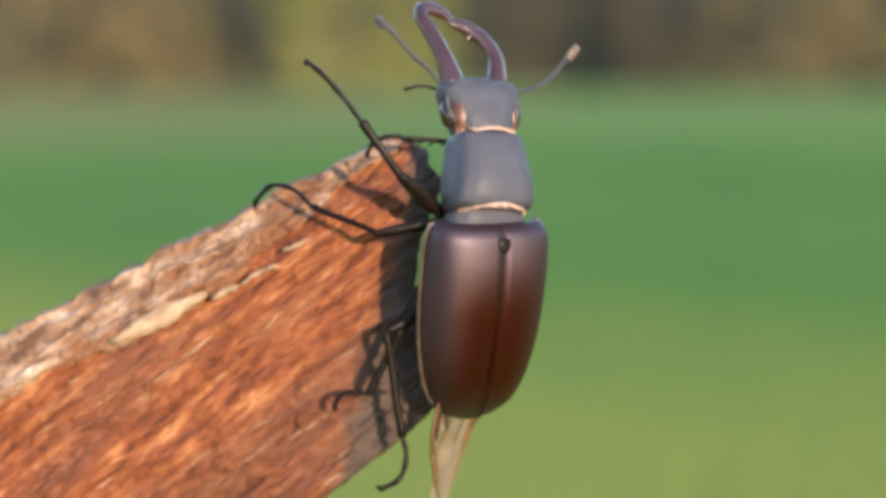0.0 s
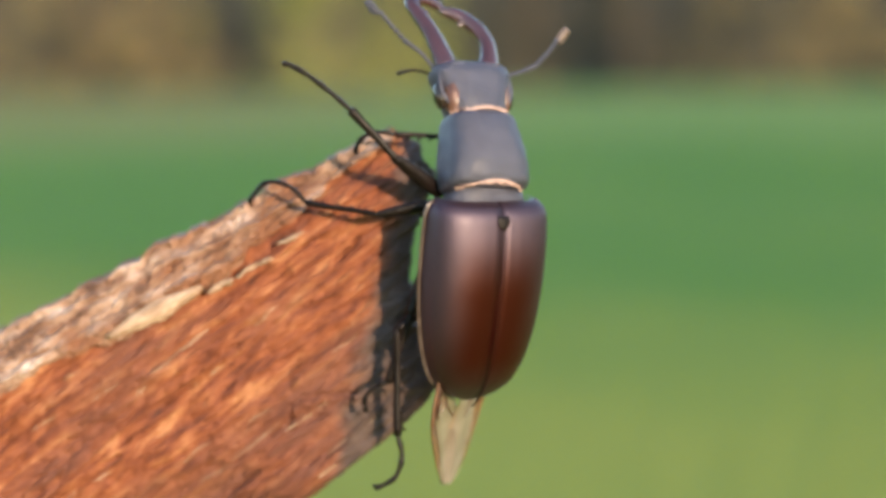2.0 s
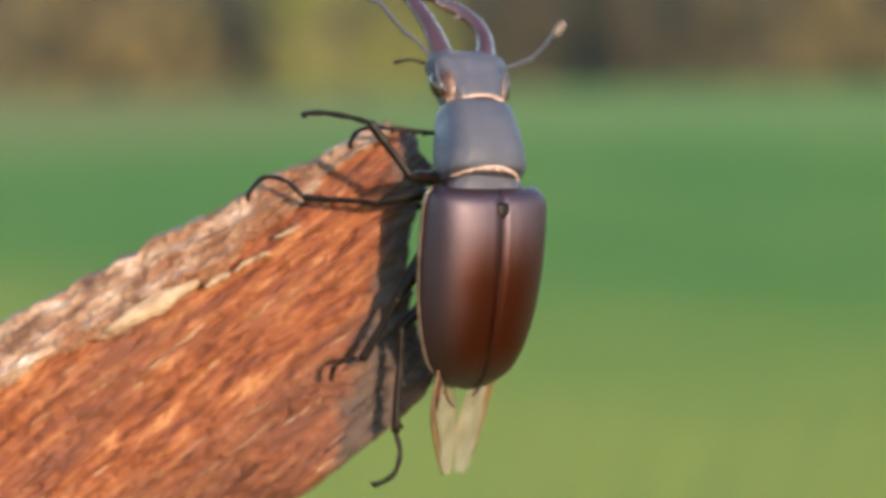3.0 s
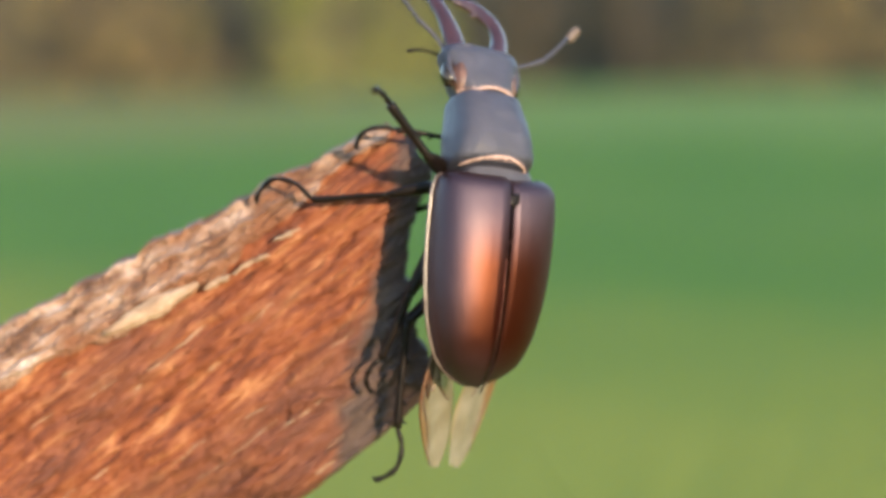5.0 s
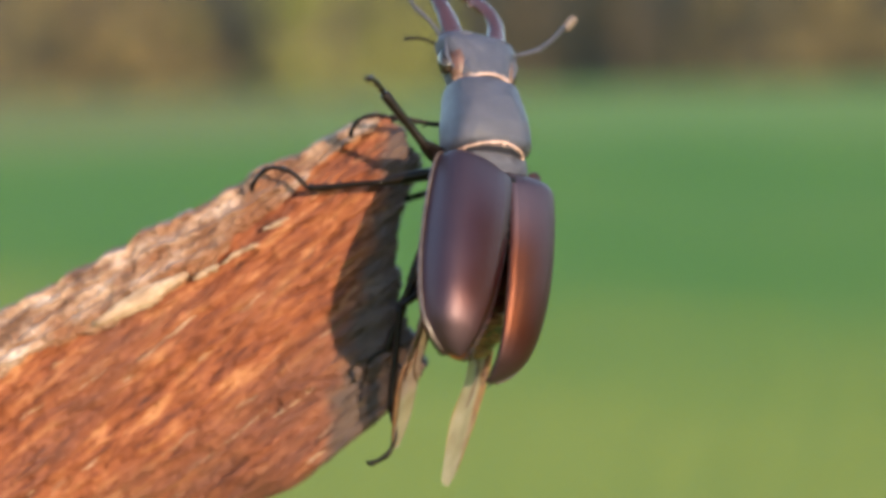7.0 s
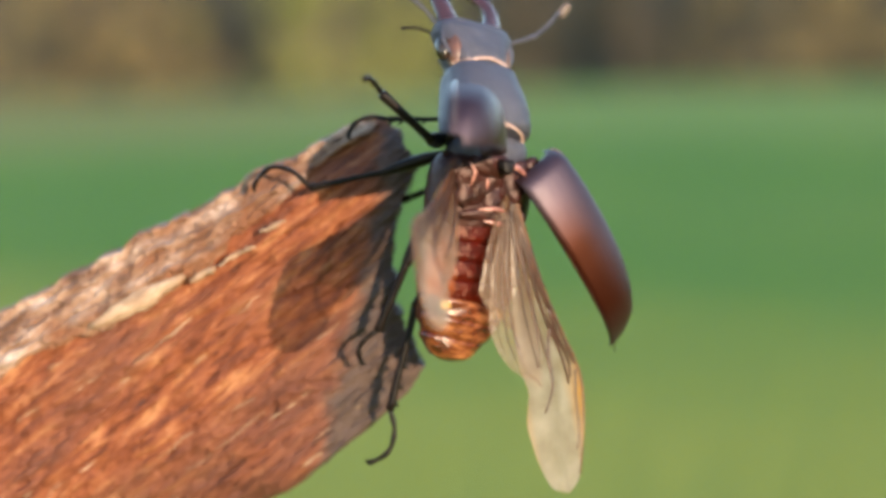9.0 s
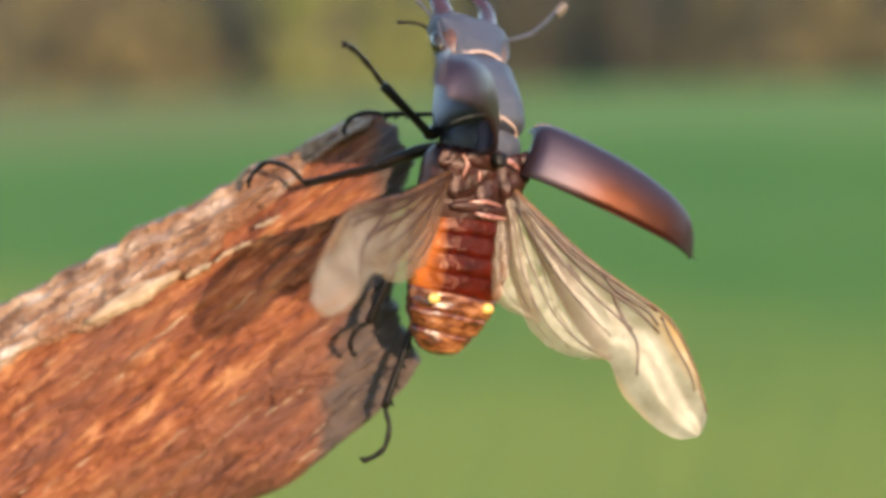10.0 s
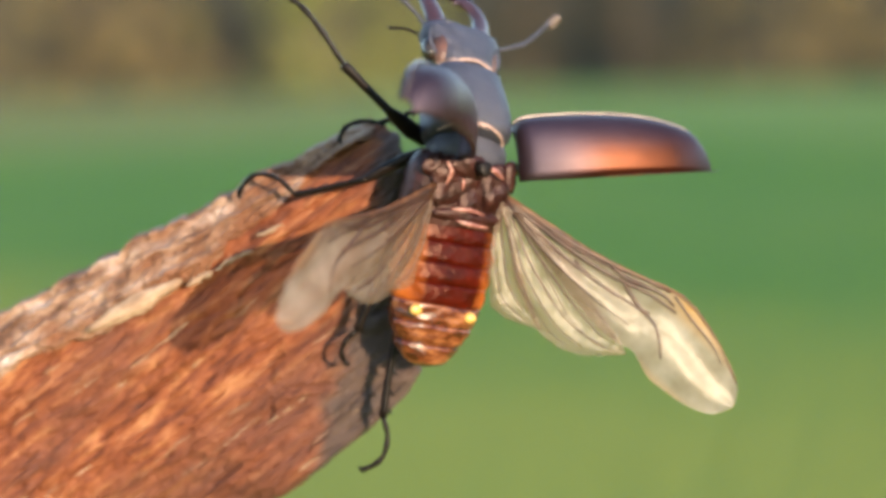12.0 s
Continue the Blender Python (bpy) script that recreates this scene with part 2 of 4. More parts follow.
def meadow():
    """Meadow grass: lush green farther out, drier and yellower in a wavering strip near by."""
    m = material("meadow grass", [(0.32, (0.053, 0.143, 0.029)), (0.50, (0.076, 0.170, 0.034)), (0.68, (0.108, 0.184, 0.040))], 0.28, 0.9, (1, 0.6, 1), 0.06, 28, detail=3, spec=0.05)
    nt = m.node_tree
    n, k = nt.nodes, nt.links
    p = n["Principled BSDF"]
    fresh = p.inputs["Base Color"].links[0].from_socket
    tc, sep, tex = n.new("ShaderNodeTexCoord"), n.new("ShaderNodeSeparateXYZ"), n.new("ShaderNodeTexNoise")
    k.new(tc.outputs["Object"], sep.inputs[0])
    k.new(tc.outputs["Object"], tex.inputs["Vector"])
    tex.inputs["Scale"].default_value, tex.inputs["Detail"].default_value = 0.8, 2
    add = n.new("ShaderNodeMath")
    add.operation = "MULTIPLY_ADD"
    k.new(tex.outputs["Fac"], add.inputs[0])
    add.inputs[1].default_value = -3.4
    west, slope = n.new("ShaderNodeMath"), n.new("ShaderNodeMath")   # the dry strip reaches farther out on one side
    west.operation, slope.operation = "MINIMUM", "MULTIPLY_ADD"
    k.new(sep.outputs["X"], west.inputs[0])
    west.inputs[1].default_value = 0.0
    k.new(west.outputs[0], slope.inputs[0])
    slope.inputs[1].default_value = 1.1
    k.new(sep.outputs["Y"], slope.inputs[2])
    k.new(sep.outputs["Y"], add.inputs[2])
    strip = n.new("ShaderNodeMath")
    strip.operation = "MULTIPLY_ADD"
    k.new(tex.outputs["Fac"], strip.inputs[0])
    strip.inputs[1].default_value = -3.4
    k.new(slope.outputs[0], strip.inputs[2])
    near = n.new("ShaderNodeMapRange")
    near.interpolation_type = "SMOOTHSTEP"
    near.inputs["From Min"].default_value, near.inputs["From Max"].default_value = 0.0, 2.8
    near.inputs["To Min"].default_value, near.inputs["To Max"].default_value = 1.0, 0.0
    k.new(strip.outputs[0], near.inputs["Value"])
    mix = n.new("ShaderNodeMix")
    mix.data_type = "RGBA"
    k.new(near.outputs[0], mix.inputs["Factor"])
    k.new(fresh, mix.inputs["A"])
    mix.inputs["B"].default_value = (0.206, 0.236, 0.049, 1)
    # haze painted in: the grass pales with distance
    far_haze = n.new("ShaderNodeMapRange")
    far_haze.interpolation_type = "SMOOTHSTEP"
    far_haze.inputs["From Min"].default_value, far_haze.inputs["From Max"].default_value = 10.0, 34.0
    far_haze.inputs["To Max"].default_value = 0.75
    k.new(add.outputs[0], far_haze.inputs["Value"])
    hazed = n.new("ShaderNodeMix")
    hazed.data_type = "RGBA"
    k.new(far_haze.outputs[0], hazed.inputs["Factor"])
    k.new(mix.outputs["Result"], hazed.inputs["A"])
    hazed.inputs["B"].default_value = (0.150, 0.222, 0.070, 1)
    # coarse olive growth on one side, before the wood
    far, aside, both, rough = (n.new("ShaderNode" + q) for q in ("MapRange", "MapRange", "Math", "Mix"))
    far.interpolation_type = aside.interpolation_type = "SMOOTHSTEP"
    far.inputs["From Min"].default_value, far.inputs["From Max"].default_value = 9.0, 32.0
    aside.inputs["From Min"].default_value, aside.inputs["From Max"].default_value = 4.0, -7.0
    k.new(add.outputs[0], far.inputs["Value"])
    k.new(sep.outputs["X"], aside.inputs["Value"])
    both.operation, rough.data_type = "MULTIPLY", "RGBA"
    k.new(far.outputs[0], both.inputs[0])
    k.new(aside.outputs[0], both.inputs[1])
    k.new(both.outputs[0], rough.inputs["Factor"])
    k.new(hazed.outputs["Result"], rough.inputs["A"])
    rough.inputs["B"].default_value = (0.160, 0.170, 0.058, 1)
    k.new(rough.outputs["Result"], p.inputs["Base Color"])
    return m


GRASS = meadow()
FOLIAGE = [material("olive foliage", [(0.3, (0.092, 0.105, 0.025)), (0.7, (0.208, 0.214, 0.055))], 1.2, 0.9),
           material("brown foliage", [(0.3, (0.080, 0.067, 0.026)), (0.7, (0.186, 0.142, 0.060))], 1.2, 0.9),
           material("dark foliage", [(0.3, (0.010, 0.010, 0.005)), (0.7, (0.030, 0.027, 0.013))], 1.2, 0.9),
           material("grey foliage", [(0.3, (0.062, 0.056, 0.025)), (0.7, (0.138, 0.114, 0.060))], 1.2, 0.9)]
TRUNK = material("tree bark", [(0.3, (0.05, 0.035, 0.025)), (0.7, (0.14, 0.10, 0.07))], 6, 0.9, (1, 1, 0.2))


# ---- mesh helpers ----
def part(name, bm, mats, parent=None, label="", smooth=True):
    """Links a bmesh as one mesh object, under a thing or part where one is given."""
    me = bpy.data.meshes.new(name)
    bmesh.ops.recalc_face_normals(bm, faces=bm.faces)
    bm.to_mesh(me)
    bm.free()
    for m in mats if isinstance(mats, (list, tuple)) else (mats,):
        me.materials.append(m)
    if smooth:
        me.shade_smooth()
    ob = new(name, me)
    ob.parent = parent
    if label:
        ob["label"] = label
    return ob


def curve_at(points, s):
    """Linear table with smoothed steps: points (position, value)."""
    for (a, va), (b, vb) in zip(points, points[1:]):
        if s <= b:
            f = min(max((s - a) / (b - a), 0.0), 1.0)
            return va + (vb - va) * f
    return points[-1][1]


def spline(points, n):
    """n places along a Catmull-Rom curve through the points."""
    p = [Vector(q) for q in points]
    p = [p[0] * 2 - p[1], *p, p[-1] * 2 - p[-2]]
    out = []
    for i in range(n):
        u = i / (n - 1) * (len(p) - 3)
        j = min(int(u), len(p) - 4)
        f = u - j
        a, b, c, d = p[j:j + 4]
        out.append(0.5 * (2 * b + (c - a) * f + (2 * a - 5 * b + 4 * c - d) * f * f + (3 * b - a - 3 * c + d) * f ** 3))
    return out


def add_tube(bm, points, radii, sides=8, flat=1.0, n=None, hint=(0, 0, 1), slot=0):
    """A tapered tube through points (mm); flat squeezes it along hint."""
    n = n or max(len(points) * 4, 8)
    path = spline(points, n) if len(points) > 1 else points
    rings = []
    for i, q in enumerate(path):
        d = (path[min(i + 1, n - 1)] - path[max(i - 1, 0)]).normalized()
        up = Vector(hint) - d * d.dot(Vector(hint))
        up = up.normalized() if up.length > 1e-4 else d.orthogonal().normalized()
        side = d.cross(up)
        r = curve_at([(k / (len(radii) - 1), v) for k, v in enumerate(radii)], i / (n - 1))
        rings.append([bm.verts.new((q + (side * math.cos(a) + up * math.sin(a) * flat) * r) * MM)
                      for a in (2 * math.pi * k / sides for k in range(sides))])
    skin(bm, rings, slot)
    return bm


def skin(bm, rings, slot=0, cap=True):
    m = len(rings[0])
    for a, b in zip(rings, rings[1:]):
        for i in range(m):
            bm.faces.new((a[i], a[(i + 1) % m], b[(i + 1) % m], b[i])).material_index = slot
    if cap:
        for r in (rings[0], rings[-1]):
            bm.faces.new(r).material_index = slot


def add_body(bm, rows, sides=28, bumps=0.0, square=0.85):
    """A closed form along Y: rows (y, centre z, half width, height above, depth below) in mm; squarish cross section."""
    rings = []
    for y, zc, w, up, down in rows:
        ring = []
        for k in range(sides):
            a = 2 * math.pi * k / sides
            c, s = math.cos(a), math.sin(a)
            c, s = math.copysign(abs(c) ** square, c), math.copysign(abs(s) ** square, s)
            v = Vector((c * w, y, zc + s * (up if s > 0 else down)))
            v += Vector((c, 0, s)) * bumps * noise.noise(v * 0.9)
            ring.append(bm.verts.new(v * MM))
        rings.append(ring)
    skin(bm, rings)
    return bm


def add_ball(bm, centre, r, squash=(1, 1, 1), seg=12):
    m = Matrix.Translation(Vector(centre) * MM) @ Matrix.Diagonal((*squash, 1))
    bmesh.ops.create_uvsphere(bm, u_segments=seg, v_segments=seg // 2 + 2, radius=r * MM, matrix=m)
    return bm


def smooth_rows(rows, n):
    """Resamples table rows along a smooth curve."""
    cols = [np.array([r[i] for r in rows], float) for i in range(len(rows[0]))]
    u = np.linspace(0, 1, len(rows))
    t = np.linspace(0, 1, n)
    out = []
    for c in cols:
        v = np.interp(t, u, c)
        for _ in range(2):
            v[1:-1] = 0.25 * v[:-2] + 0.5 * v[1:-1] + 0.25 * v[2:]
        out.append(v)
    return list(zip(*out))


# ---- meadow and wood edge far behind ----
def lie(x, y):
    """Height of the meadow: nearly level, rising a little towards the wood."""
    f = min(max((y - 14) / 54, 0.0), 1.0)
    return 0.05 * noise.noise((x * 0.11, y * 0.11, 0)) - 0.02 + 1.0 * f * f * (3 - 2 * f)


def ground():
    bm = bmesh.new()
    xs = [-900, -300, -120, -60, -30, -15, -8, -4, -2, -1, 0, 1, 2, 4, 8, 15, 30, 60, 120, 300, 900]
    ys = [-900, -200, -60, -20, -8, -3, -1, 0, 1, 2, 3, 4, 6, 10, 15, 20, 26, 32, 38, 44, 50, 56, 62, 68, 85, 110, 200, 500, 1500]
    grid = [[bm.verts.new((x, y, lie(x, y))) for x in xs] for y in ys]
    for a, b in zip(grid, grid[1:]):
        for i in range(len(xs) - 1):
            bm.faces.new((a[i], a[i + 1], b[i + 1], b[i]))
    tagged(part("ground", bm, GRASS), "mown green meadow with yellowish patches", "meadow", kind="structure")


def tufts():
    """Short uneven grass of the near meadow, one mesh."""
    rng = random.Random(5)
    verts, faces = [], []
    for _ in range(9000):
        y = -3 + 17 * rng.random()
        x = (rng.random() - 0.5) * 14
        for j in range(5):
            b, h, w = rng.uniform(0, 6.28), rng.uniform(0.012, 0.034), rng.uniform(0.0015, 0.003)
            bx, by = x + rng.gauss(0, 0.02), y + rng.gauss(0, 0.02)
            z = lie(bx, by) - 0.008
            lx, ly = h * 0.45 * math.cos(b + 1.5), h * 0.45 * math.sin(b + 1.5)
            i = len(verts)
            verts += [(bx - w * math.cos(b), by - w * math.sin(b), z), (bx + w * math.cos(b), by + w * math.sin(b), z), (bx + lx, by + ly, z + h)]
            faces.append((i, i + 1, i + 2))
    me = bpy.data.meshes.new("grass")
    me.from_pydata(verts, [], faces)
    me.materials.append(GRASS)
    tagged(new("grass", me), "short green meadow grass tufts", "grass", kind="stuff")


def tree(x, y, height, spread, leaf, seed, low):
    rng = random.Random(seed)
    top = new("tree")
    top.location = (x, y, lie(x, y))
    bm = bmesh.new()
    k = 1000
    add_tube(bm, [(0, 0, -100), (rng.uniform(-.2, .2) * k, 0, height * 0.4 * k), (rng.uniform(-.4, .4) * k, 0, height * 0.85 * k)],
             [0.02 * height * k, 0.014 * height * k, 0.004 * height * k], 7)
    for _ in range(7):
        z, a, r = height * rng.uniform(0.2, 0.7), rng.uniform(0, 6.28), spread * rng.uniform(0.5, 0.9)
        add_tube(bm, [(0, 0, z * k), (0.5 * r * math.cos(a) * k, 0.5 * r * math.sin(a) * k, (z + 0.5) * k),
                      (r * math.cos(a) * k, r * math.sin(a) * k, (z + 1.3) * k)], [0.007 * height * k, 0.004 * height * k, 0.002 * height * k], 5)
    part("trunk", bm, TRUNK, top)
    clumps = [(rng.gauss(0, spread * 0.42), rng.gauss(0, spread * 0.4), height * rng.uniform(low, 1.0), rng.uniform(0.5, 1.1)) for _ in range(26)]
    verts, faces = [], []
    for cx, cy, cz, cr in clumps:
        for _ in range(48):
            v = Vector((rng.gauss(0, 1), rng.gauss(0, 1), rng.gauss(0, 0.8))).normalized() * cr * rng.uniform(0.4, 1.1)
            c = Vector((cx, cy, cz)) + v
            a = Vector((rng.gauss(0, 1), rng.gauss(0, 1), rng.gauss(0, 1))).normalized()
            b = a.orthogonal().normalized()
            i, s = len(verts), rng.uniform(0.10, 0.26)
            verts += [c - a * s, c + b * s * 0.6, c + a * s, c - b * s * 0.6]
            faces.append((i, i + 1, i + 2, i + 3))
    me = bpy.data.meshes.new("crown")
    me.from_pydata(verts, [], faces)
    me.materials.append(leaf)
    crown = new("crown", me)
    crown.parent = top
    return top


def far_wood():
    rng = random.Random(11)
    words = ["olive-green leafy tree at the meadow's edge", "russet brown leafy tree at the meadow's edge",
             "dark shady tree at the meadow's edge", "greyish bare-twigged tree at the meadow's edge"]
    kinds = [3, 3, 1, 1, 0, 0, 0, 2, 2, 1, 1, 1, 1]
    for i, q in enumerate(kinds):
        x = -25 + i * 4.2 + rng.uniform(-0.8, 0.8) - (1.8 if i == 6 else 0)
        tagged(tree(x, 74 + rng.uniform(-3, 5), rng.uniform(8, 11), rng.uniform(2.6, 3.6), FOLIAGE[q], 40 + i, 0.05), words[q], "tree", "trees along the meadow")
    # wooded rise behind the trees; added unseen all round to darken low reflections
    bm = bmesh.new()
    rows = []
    for j, (far, z) in enumerate([(0, -0.3), (3, 4), (8, 8), (30, 11), (110, 12), (300, 8)]):
        ring = []
        for k in range(160):
            a = 2 * math.pi * k / 160
            r = 70 + 20 * math.sin(a) ** 3 + far + 2 * noise.noise((9 * math.cos(a), 9 * math.sin(a), j))
            foot = lie(r * math.cos(a), r * math.sin(a))
            ring.append(bm.verts.new((r * math.cos(a), r * math.sin(a), foot + (z + 2.0 * noise.noise((14 * math.cos(a), 14 * math.sin(a), 7 + j))) * (0.62 + 0.38 * math.sin(a)) if j else foot + z)))
        rows.append(ring)
    skin(bm, rows, cap=False)
    tagged(part("backdrop", bm, FOLIAGE[2]), "dark wooded rise, carried on unseen round the meadow to darken reflections", "woodland", kind="structure")


ground()
tufts()
far_wood()


# ---- the broken piece of wood ----
# its own space: x along the grain towards the broken end, z across it, y away from the viewer
WOOD_AT = pose(-2.7 * MM, 9.0 * MM, H - 4.5 * MM, 0, -27, 0)


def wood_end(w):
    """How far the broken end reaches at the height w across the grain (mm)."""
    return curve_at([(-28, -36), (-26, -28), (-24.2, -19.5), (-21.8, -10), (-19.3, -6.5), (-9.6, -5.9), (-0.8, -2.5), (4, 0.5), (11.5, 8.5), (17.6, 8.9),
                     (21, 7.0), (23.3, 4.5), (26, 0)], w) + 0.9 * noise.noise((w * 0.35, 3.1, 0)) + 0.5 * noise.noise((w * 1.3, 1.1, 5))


CRACKS = [((-29, -10.3), (-18.5, -15.0)), ((-30.5, -11.0), (-33.0, -15.5)), ((-52, -2), (-40, 0.5)), ((-66, -14), (-57, -13)), ((-14, 6), (-6, 9)), ((-48, -20), (-41, -19)), ((-22, 2.5), (-13, 1.0))]


def crack_depth(u, w):
    deep = 0.0
    for (au, aw), (bu, bw) in CRACKS:
        du, dw = bu - au, bw - aw
        f = min(max(((u - au) * du + (w - aw) * dw) / (du * du + dw * dw), 0), 1)
        wave = 0.5 * noise.noise((u * 0.5, au, 3.0))
        away = math.hypot(u - au - f * du, w - aw - f * dw - wave)
        deep = max(deep, 1.5 * (1 - away / 0.55) * (1 - abs(2 * f - 1) ** 3))
    return deep


def wood_relief(u, w):
    """Depth of the front face: torn fibres that run along the grain (mm)."""
    y = 1.5 * noise.noise((u * 0.025, w * 0.11, 1.0)) + 0.9 * noise.noise((u * 0.07, w * 0.45, 4.0))
    w2 = w - 0.16 * u
    y += 0.7 * noise.noise((u * 0.2, w2 * 0.9, 8.0)) + 0.6 * noise.noise((u * 0.4, w2 * 2.2, 2.0)) + 0.34 * noise.noise((u * 1.1, w2 * 3.5, 12.0))
    tear = noise.noise((u * 0.09, w * 0.8, 20.0))
    y += 0.8 * max(0.0, tear - 0.15) - 0.9 * max(0.0, -tear - 0.3)
    if w > 15:
        y += (w - 15) * 0.9 + max(0, w - 21) ** 2 * 0.5
    if w < -4:
        y += 0.024 * (-4 - w) ** 2 * min(1.0, max(0.0, (-38 - u) / 25))
    if w < -24:
        y += (-24 - w) ** 2 * 0.35
    y += crack_depth(u, w)
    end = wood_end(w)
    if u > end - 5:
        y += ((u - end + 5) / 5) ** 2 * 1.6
    return y


def wood_piece():
    top = new("wood_piece")
    top.matrix_world = WOOD_AT
    tagged(top, "broken piece of reddish-brown fibrous wood with flaking bark", "wood")
    nu, nw = 300, 190
    verts, faces = [], []
    for j in range(nw + 1):
        w = -28 + 50.6 * j / nw
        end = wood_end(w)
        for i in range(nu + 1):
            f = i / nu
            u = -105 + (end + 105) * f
            u2 = u + (0.5 * noise.noise((w * 2.2, 9, u * 0.1)) if f > 0.9 else 0)
            verts.append((u2 * MM, wood_relief(u, w) * MM, (w + 0.25 * noise.noise((u * 0.2, w, 3))) * MM))
    row = nu + 1
    for j in range(nw):
        for i in range(nu):
            a = j * row + i
            faces.append((a, a + 1, a + row + 1, a + row))
    rim = [j * row + nu for j in range(nw + 1)]
    edge = [i for i in range(nu + 1)] + rim[1:] + [nw * row + i for i in range(nu - 1, -1, -1)] + [j * row for j in range(nw - 1, 0, -1)]
    last = edge
    for depth, shrink in ((3.0, 0.0), (9.0, 0.6), (16.0, 2.0)):
        ring = []
        for v in edge:
            x, y, z = verts[v]
            jag = 0.8 * noise.noise((x * 400, depth, z * 400))
            ring.append(len(verts))
            verts.append((x - (shrink + jag) * MM, y + depth * MM, z - math.copysign((shrink + jag * 0.5) * MM, z)))
        for a in range(len(edge)):
            b = (a + 1) % len(edge)
            faces.append((last[a], ring[a], ring[b], last[b]))
        last = ring
    faces.append(tuple(reversed(last)))
    me = bpy.data.meshes.new("heartwood")
    me.from_pydata(verts, [], faces)
    me.materials.append(WOOD)
    me.shade_smooth()
    core = new("heartwood", me)
    core.parent = top
    # bark strip along the upper edge, wrapped over it
    nu, nv = 420, 50
    verts, faces = [], []
    for i in range(nu + 1):
        u = -105 + 111.0 * i / nu
        low = 12.6 + 2.2 * noise.noise((u * 0.07, 0, 2)) + 1.3 * noise.noise((u * 0.35, 0, 6)) + (8.5 * ((u + 32) / 38) if u > -32 else 0)
        low = min(low, 21.4)
        for j in range(nv + 1):
            f = j / nv
            w = low + (22.4 - low) * f
            far, spots = noise.voronoi(Vector((u * 0.055 + 0.3 * noise.noise((u * 0.2, w * 0.6, 5)), w * 0.42 + 0.45 * noise.noise((u * 0.15, w * 0.6, 9)), 2.0)))
            plate = 0.5 + 0.5 * noise.noise(spots[0] * 7.3)
            crack = 0.45 + 0.55 * min(1.0, (far[1] - far[0]) * 6.0)
            lift = 0.7 + 0.6 * min(1, f * 9) + 1.9 * plate * crack + 0.7 * noise.noise((u * 0.2, w * 1.3, 17)) + 0.35 * noise.noise((u * 0.9, w * 2.5, 19))
            if f == 0:
                lift = -0.6
            bulge = 1.4 * noise.noise((u * 0.09, 2, 30)) + 0.8 * noise.noise((u * 0.27, 2, 33)) + 0.35 * noise.noise((u * 0.9, 2, 36)) + 0.8 * plate - 0.4
            y = wood_relief(min(u, 0), min(w, 21.5)) - max(lift, 0.5 if f else -0.6)
            verts.append((u * MM, y * MM, (w + bulge * f) * MM))
    row = nv + 1
    for i in range(nu):
        for j in range(nv):
            a = i * row + j
            faces.append((a, a + row, a + row + 1, a + 1))
    # the bark's thickness behind
    back = []
    for i in range(nu + 1):
        a = []
        x, y, z = verts[i * row + nv]
        a.append(len(verts)), verts.append((x, y + 6 * MM, z + 0.6 * MM))
        a.append(len(verts)), verts.append((x, y + 13 * MM, z - 2.5 * MM))
        a.append(len(verts)), verts.append((x, y + 12 * MM, z - 6 * MM))
        back.append(a)
    for i in range(nu):
        faces.append((i * row + nv, (i + 1) * row + nv, back[i + 1][0], back[i][0]))
        faces.append((back[i][0], back[i + 1][0], back[i + 1][1], back[i][1]))
        faces.append((back[i][1], back[i + 1][1], back[i + 1][2], back[i][2]))
    me = bpy.data.meshes.new("bark")
    me.from_pydata(verts, [], faces)
    me.materials.append(BARK)
    me.shade_smooth()
    bark = new("bark", me)
    bark.parent = top
    bark["label"] = "pale grey-brown flaking bark"
    foot = (H - 0.0045) / math.sin(radians(27)) / MM + 25
    bm = bmesh.new()
    rings = []
    for i in range(60):
        u = -104.5 - (foot - 104.5) * i / 59
        ring = []
        for k in range(28):
            a = 2 * math.pi * k / 28
            c, q = math.cos(a), math.sin(a)
            c, q = math.copysign(abs(c) ** 0.6, c), math.copysign(abs(q) ** 0.6, q)
            rough = 1 + 0.10 * noise.noise((u * 0.012, c * 1.3, q * 1.3)) + 0.06 * noise.noise((u * 0.05, c * 3, q * 3))
            ring.append(bm.verts.new(Vector((u, 8.6 - c * 8.2 * rough, -2.6 + q * 24.6 * rough)) * MM))
        rings.append(ring)
    skin(bm, rings)
    part("lower_limb", bm, WOOD, top)
    rng = random.Random(3)
    # curled flakes at the bark's lower edge, and lifted fibres on the torn face
    for u, w, ln, wd in [(-43, 13.4, 18, 1.7), (-31, 12.2, 5, 0.7), (-24.5, 12.4, 7, 0.5), (-17, 13.8, 5, 0.45)]:
        bm = bmesh.new()
        rows = []
        for i in range(12):
            f = i / 11
            half = wd * math.sin(math.pi * min(max(f, 0.04), 0.97)) ** 0.5 * (0.9 + 0.5 * noise.noise((i * 0.4, u, 0)))
            y = wood_relief(u + ln * (f - 0.5), w) - 2.5 - 0.7 * f * f
            c = Vector((u + ln * (f - 0.5), y, w + 0.5 * noise.noise((i * 0.4, u, 3))))
            rows.append([bm.verts.new((c + Vector(q)) * MM) for q in ((0, 0.1, -half), (0, -0.45, -0.2 * half), (0, -0.2, half), (0, 0.5, half * 0.9), (0, 0.5, -half * 0.9))])
        skin(bm, rows)
        part("bark_flake", bm, FLAKE, top, "pale lifted bark flake")
